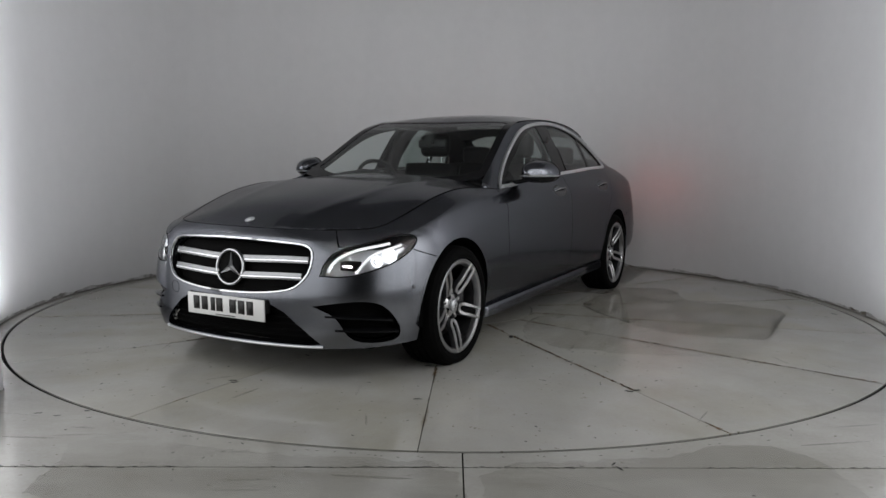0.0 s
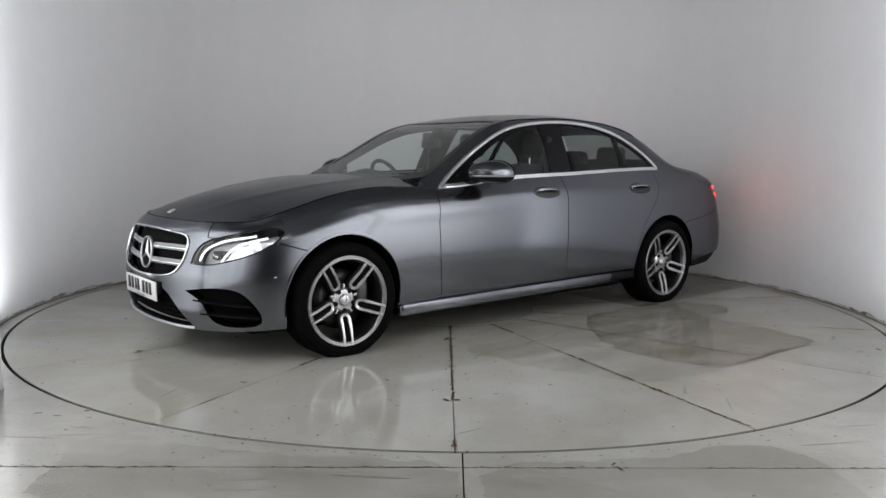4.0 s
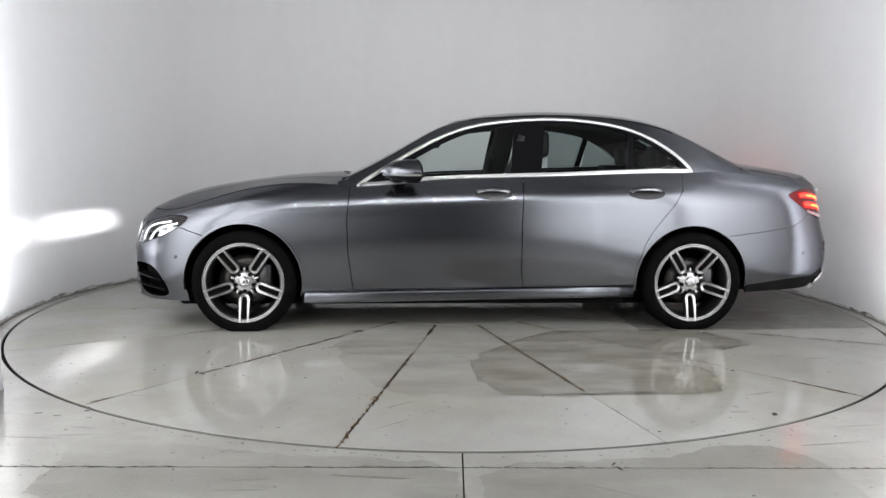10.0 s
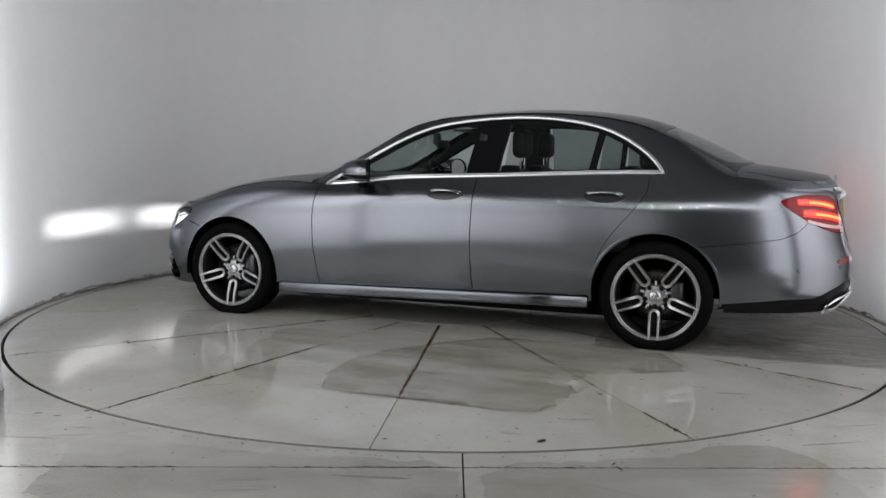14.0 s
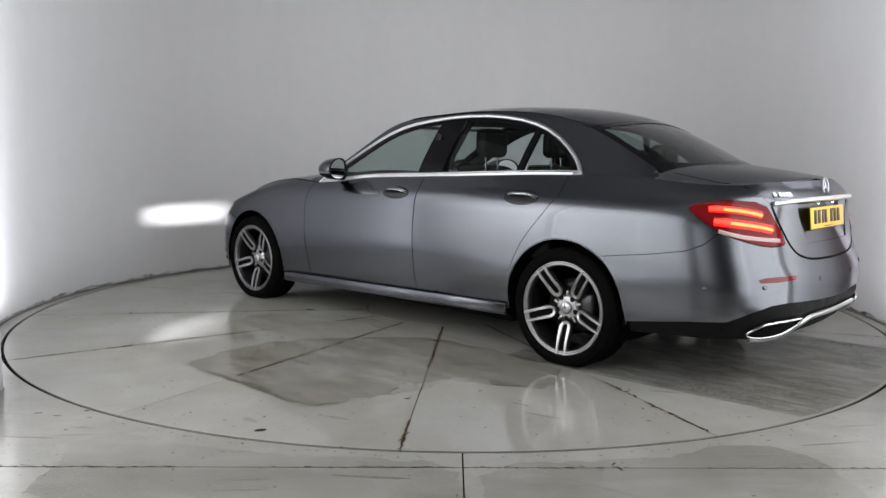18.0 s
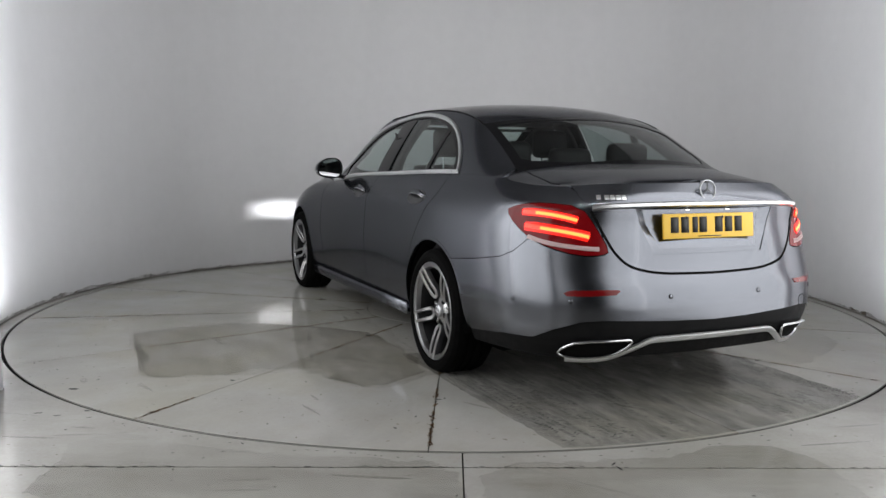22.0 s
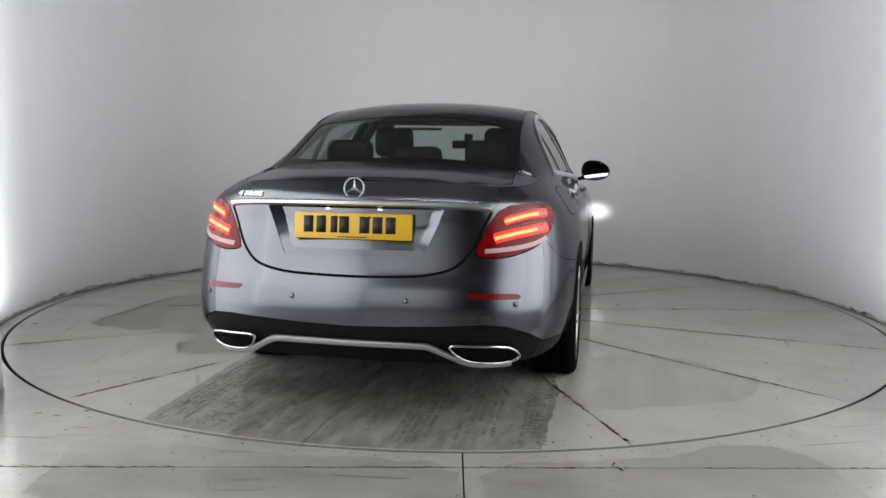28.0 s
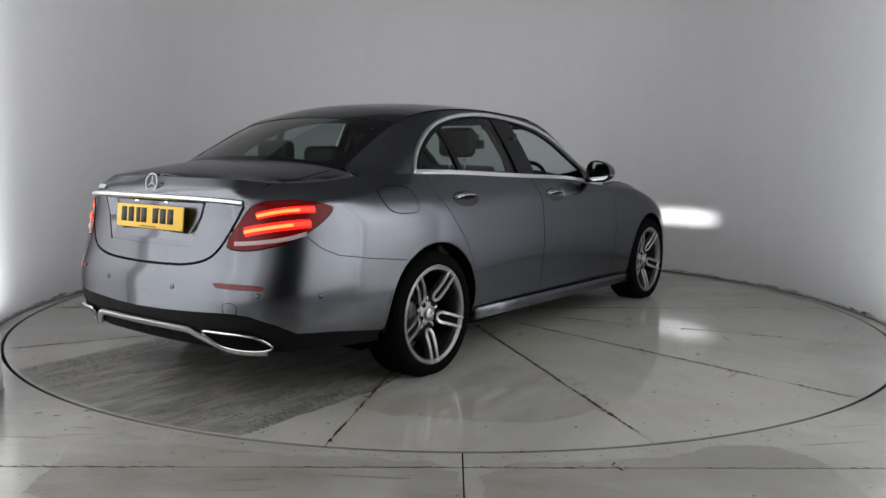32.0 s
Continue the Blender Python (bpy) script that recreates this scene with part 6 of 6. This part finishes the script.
WET = stain("damp_concrete", (0.235, 0.203, 0.140), 0.05, 0.08, 0.32, 4.0, (0.8, 1.5, 1), 0.5)
DAMP = stain("half_dry_concrete", (0.235, 0.203, 0.140), 0.05, 0.0, 0.20, 2.6, (0.5, 2.2, 1), 0.5)
TRACK = stain("dirty_tracks", (0.180, 0.174, 0.163), 0.28, 0.14, 0.50, 7.0, (0.55, 1.7, 1))
TREAD = material("tyre_print", (0.06, 0.058, 0.054), 0.6)
shader(TREAD).inputs["Alpha"].default_value = 0.75
RUST = grained("rust_and_dirt", (0.010, 0.008, 0.006), (0.16, 0.080, 0.02), 0.8, 9, 60, 0.3)
CHIP = material("dark_chip", (0.02, 0.02, 0.018), 0.7)
patch("damp_patch", [(0.62, 0.75), (0.80, 1.35), (0.66, 1.75), (0.46, 2.16), (0.29, 2.25), (-0.11, 2.27), (-0.51, 2.25), (-0.95, 2.27), (-1.14, 2.25), (-1.22, 2.12), (-1.27, 1.96), (-1.33, 1.72), (-1.30, 1.46), (-1.46, 1.38), (-1.67, 1.33), (-1.83, 1.19), (-1.78, 1.06), (-1.6, 0.75), (-0.4, 0.7)], DAMP, TABLE, 0.0012, "damp brownish patch on the concrete deck", 0.055, 1)
patch("wet_patch", [(-0.05, 1.45), (0.02, 1.85), (-0.09, 2.21), (-0.29, 2.23), (-0.66, 2.22), (-1.04, 2.25), (-1.17, 2.20), (-1.23, 2.06), (-1.24, 1.70), (-1.27, 1.44), (-1.46, 1.35), (-1.67, 1.30), (-1.80, 1.17), (-1.72, 1.02), (-1.50, 0.80), (-0.6, 0.8), (-0.30, 1.2)], WET, TABLE, 0.0018, "wet brownish patch on the concrete deck", 0.11, 2)
patch("damp_patch", [(-1.30, -0.95), (-1.75, -0.98), (-2.03, -0.92), (-2.20, -1.04), (-2.23, -1.20), (-2.12, -1.42), (-2.04, -1.66), (-1.92, -1.82), (-1.62, -1.95), (-1.38, -1.95), (-1.10, -1.45)], DAMP, TABLE, 0.0016, "damp brownish patch on the concrete deck", 0.055, 4)
rim_arc = [(2.945 * math.cos(a), 2.945 * math.sin(a)) for a in np.linspace(math.pi - 0.268, math.pi + 0.323, 24)]
patch("dirty_area", [(-1.2, 0.84), (-1.85, 0.82)] + rim_arc + [(-2.0, -0.95), (-1.2, -0.80)], TRACK, TABLE, 0.0010, "grey dirty strip where the car drove on", 0.016, 7, soft=False)


def dashes(rows, name, mat, parent, z, label):
    """Many small marks joined into one layer: rows of (x, y, length, width, turn)."""
    verts, faces = [], []
    for x, y, l, w, a in rows:
        c, s = math.cos(a), math.sin(a)
        k = len(verts)
        ring = []
        n = 7
        for i in range(n):
            b = 2 * math.pi * i / n
            r = 0.7 + 0.3 * random.random()
            px, py = l / 2 * math.cos(b) * r, w / 2 * math.sin(b) * r
            verts.append((x + px * c - py * s, y + px * s + py * c, z))
        faces.append(tuple(range(k, k + n)))
    me = bpy.data.meshes.new(name)
    me.from_pydata(verts, [], faces)
    me.materials.append(mat)
    ob = new(name, me)
    ob.parent = parent
    return tagged(ob, label, kind="stuff")


random.seed(3)
rows = []
for y0, width, dense_at in ((0.70, 0.16, 0.55), (0.50, 0.14, 0.4), (0.24, 0.10, 0.2), (-0.36, 0.16, 0.5), (-0.62, 0.18, 0.45), (-0.86, 0.12, 0.55)):
    for i in range(66):
        x = -1.70 - i * 0.019
        for j in range(5):
            gate = noise.noise(Vector((x * 3, y0 * 9 + j * 0.6, 1.5)))
            if random.random() < dense_at + 0.5 * gate and math.hypot(x, y0) < 2.88:
                rows.append((x + random.uniform(-0.004, 0.004), y0 + (j - 2) * width / 5 + 0.03 * (x + 1.75), 0.030, 0.0095, 1.57 + (0.5 if j % 2 else -0.5)))
dashes(rows, "tread_print", TREAD, TABLE, 0.0022, "faint tyre tread prints on the dirty strip")
rows = []
for k in range(14):
    a = 2 * math.pi * k / 14
    strong = k in (2, 3, 4, 5, 8, 9, 10, 6, 12)
    for i in range(300):
        r = 0.66 + 2.25 * random.random() ** 1.5
        if noise.noise(Vector((r * 2.5, k * 7.1, 0))) + (0.35 if strong else -0.1) < 0.0 + 0.25 * (r / 2.9):
            continue
        o = random.gauss(0, 0.004)
        rows.append((r * math.cos(a) - o * math.sin(a), r * math.sin(a) + o * math.cos(a), random.uniform(0.010, 0.055), random.uniform(0.004, 0.014), a + random.gauss(0, 0.25)))
dashes(rows, "seam_rust", RUST, TABLE, 0.0020, "rust and dirt along the deck seams")
rows = []
for r0 in (1.04, 1.70, 2.30):
    for k in range(14):
        a = 2 * math.pi * k / 14 + random.gauss(0, 0.008)
        rows.append((r0 * math.cos(a), r0 * math.sin(a), random.uniform(0.03, 0.06), random.uniform(0.012, 0.022), a + math.pi / 2 + random.gauss(0, 0.2)))
for x, y, l, w in ((-1.27, 2.56, 0.06, 0.03), (1.46, 1.78, 0.06, 0.02), (2.32, 0.02, 0.05, 0.02), (0.67, 0.80, 0.09, 0.03), (-0.68, 0.87, 0.08, 0.03)):
    rows.append((x, y, l, w, random.uniform(0, 3)))
for i in range(200):
    r, a = 2.9 * math.sqrt(random.random()), random.uniform(0, 2 * math.pi)
    rows.append((r * math.cos(a), r * math.sin(a), random.uniform(0.010, 0.032), random.uniform(0.006, 0.014), random.uniform(0, 3)))
dashes(rows, "deck_chip_layer", CHIP, TABLE, 0.0024, "small dark chips in the deck")
FLOOR = bpy.data.objects["floor"]
rows = []
for i in range(150):
    x = random.uniform(-1.7, 1.8)
    if noise.noise(Vector((x * 3, 2.0, 0))) > -0.15:
        rows.append((x, joint_y(x) + random.gauss(0, 0.004), random.uniform(0.01, 0.045), random.uniform(0.004, 0.009), random.gauss(0, 0.1)))
for x, y, l, w, a in ((0.62, -3.065, 0.045, 0.012, 1.0), (0.635, -3.11, 0.05, 0.012, 2.0), (-1.80, -2.57, 0.05, 0.015, 0.2), (-1.70, -2.60, 0.04, 0.012, 0.1), (-1.60, -2.53, 0.03, 0.02, 0.4), (-1.55, -2.62, 0.03, 0.01, 0.3)):
    rows.append((x, y, l, w, a))
for k in range(40):
    a = -math.pi / 2 + random.uniform(-0.62, 0.62)
    r = 3.02 + random.uniform(-0.01, 0.02)
    rows.append((r * math.cos(a), r * math.sin(a), 0.014, 0.007, a + 1.57))
for i in range(40):
    rows.append((random.uniform(-1.9, 1.9), random.uniform(-3.6, -2.6), random.uniform(0.008, 0.02), random.uniform(0.005, 0.01), random.uniform(0, 3)))
rows = [q for q in rows if math.hypot(q[0], q[1]) > 2.99]
dashes(rows, "floor_chip_layer", CHIP, FLOOR, 0.0016, "dark chips and dirt along the floor joint")
WORN = stain("worn_floor", (0.255, 0.240, 0.190), 0.10, 0.0, 0.30, 1.6, (0.45, 1.6, 1))
patch("scuffed_area", [(-1.5, -2.72), (-0.9, -2.98), (-0.3, -3.04), (0.05, -3.05), (0.05, -3.6), (-1.4, -3.6)], WORN, FLOOR, 0.0010, "worn scuffed stretch of floor", 0.05, 3)
patch("scuffed_area", [(0.12, -3.06), (0.7, -3.04), (1.25, -2.80), (1.45, -3.0), (1.4, -3.6), (0.12, -3.6)], WORN, FLOOR, 0.0010, "worn scuffed stretch of floor", 0.05, 6)

# pale brown smears over deck and floor
SMEAR = stain("dried_smear", (0.24, 0.205, 0.14), 0.3, 0.0, 0.28)
rows = []
for i in range(60):
    r, a = 2.85 * math.sqrt(random.random()), random.uniform(0, 2 * math.pi)
    rows.append((r * math.cos(a), r * math.sin(a), random.uniform(0.05, 0.25), random.uniform(0.008, 0.05), random.gauss(0.3, 0.35)))
rows = [q for q in rows if math.hypot(q[0], q[1]) + q[2] / 2 < 2.93]
dashes(rows, "deck_smear_layer", SMEAR, TABLE, 0.0007, "pale brown dried smears on the deck")
rows = []
for i in range(70):
    rows.append((random.uniform(-2.2, 2.2), random.uniform(-3.9, -2.4), random.uniform(0.06, 0.5), random.uniform(0.008, 0.03), random.gauss(0, 0.25)))
rows = [q for q in rows if math.hypot(q[0], q[1]) > 3.0 + q[2] / 2 and abs(q[1] - joint_y(q[0])) > 0.08]
dashes(rows, "floor_smear_layer", SMEAR, FLOOR, 0.0007, "pale brown dried smears on the floor")

# grime along the foot of the round wall
ROUND_WALL = bpy.data.objects["wall_round"]
BASE_GRIME = stain("wall_foot_grime", (0.20, 0.17, 0.13), 0.7, 0.05, 0.75, 6.0)


def wall_strip(bm, a0, a1, low, high, n, r):
    """A strip on the inside of the round wall, its edges given as functions of the angle."""
    rows = []
    for k in range(n + 1):
        a = a0 + (a1 - a0) * k / n
        rows.append([bm.verts.new((r * math.cos(a), WALL_C[1] + r * math.sin(a), z)) for z in (low(a), high(a))])
    for p, q in zip(rows, rows[1:]):
        bm.faces.new((p[0], p[1], q[1], q[0]))


bm = bmesh.new()
wall_strip(bm, -0.5, math.pi + 0.5, lambda a: 0.006, lambda a: 0.016 + 0.040 * abs(noise.noise(Vector((a * 9, 0, 2)))) + 0.03 * abs(noise.noise(Vector((a * 60, 0, 5)))), 500, WALL_R - 0.002)
wall_strip(bm, -0.5, math.pi + 0.5, lambda a: 0.006, lambda a: 0.008 + 0.010 * abs(noise.noise(Vector((a * 24, 3, 2)))), 500, WALL_R - 0.003)
part("grime_band", bm, BASE_GRIME, ROUND_WALL, "brown grime along the foot of the wall")

# ---- what moves ----
CAR_AT = (-0.0864, -0.1014)


def heading(t):
    """The turntable's angle in degrees."""
    s = (t - 16) / 16
    return 149.491 - 93.640 * s - 1.0658 * s * s + 0.0631 * s**3


def motions():
    times = [float(t) for t in range(0, 33)]
    walk(TABLE, [(t, pose(0, 0, 0, 0, 0, heading(t))) for t in times])
    walk(CAR, [(t, pose(0, 0, 0, 0, 0, heading(t)) @ pose(CAR_AT[0], CAR_AT[1], 0)) for t in times])


motions()
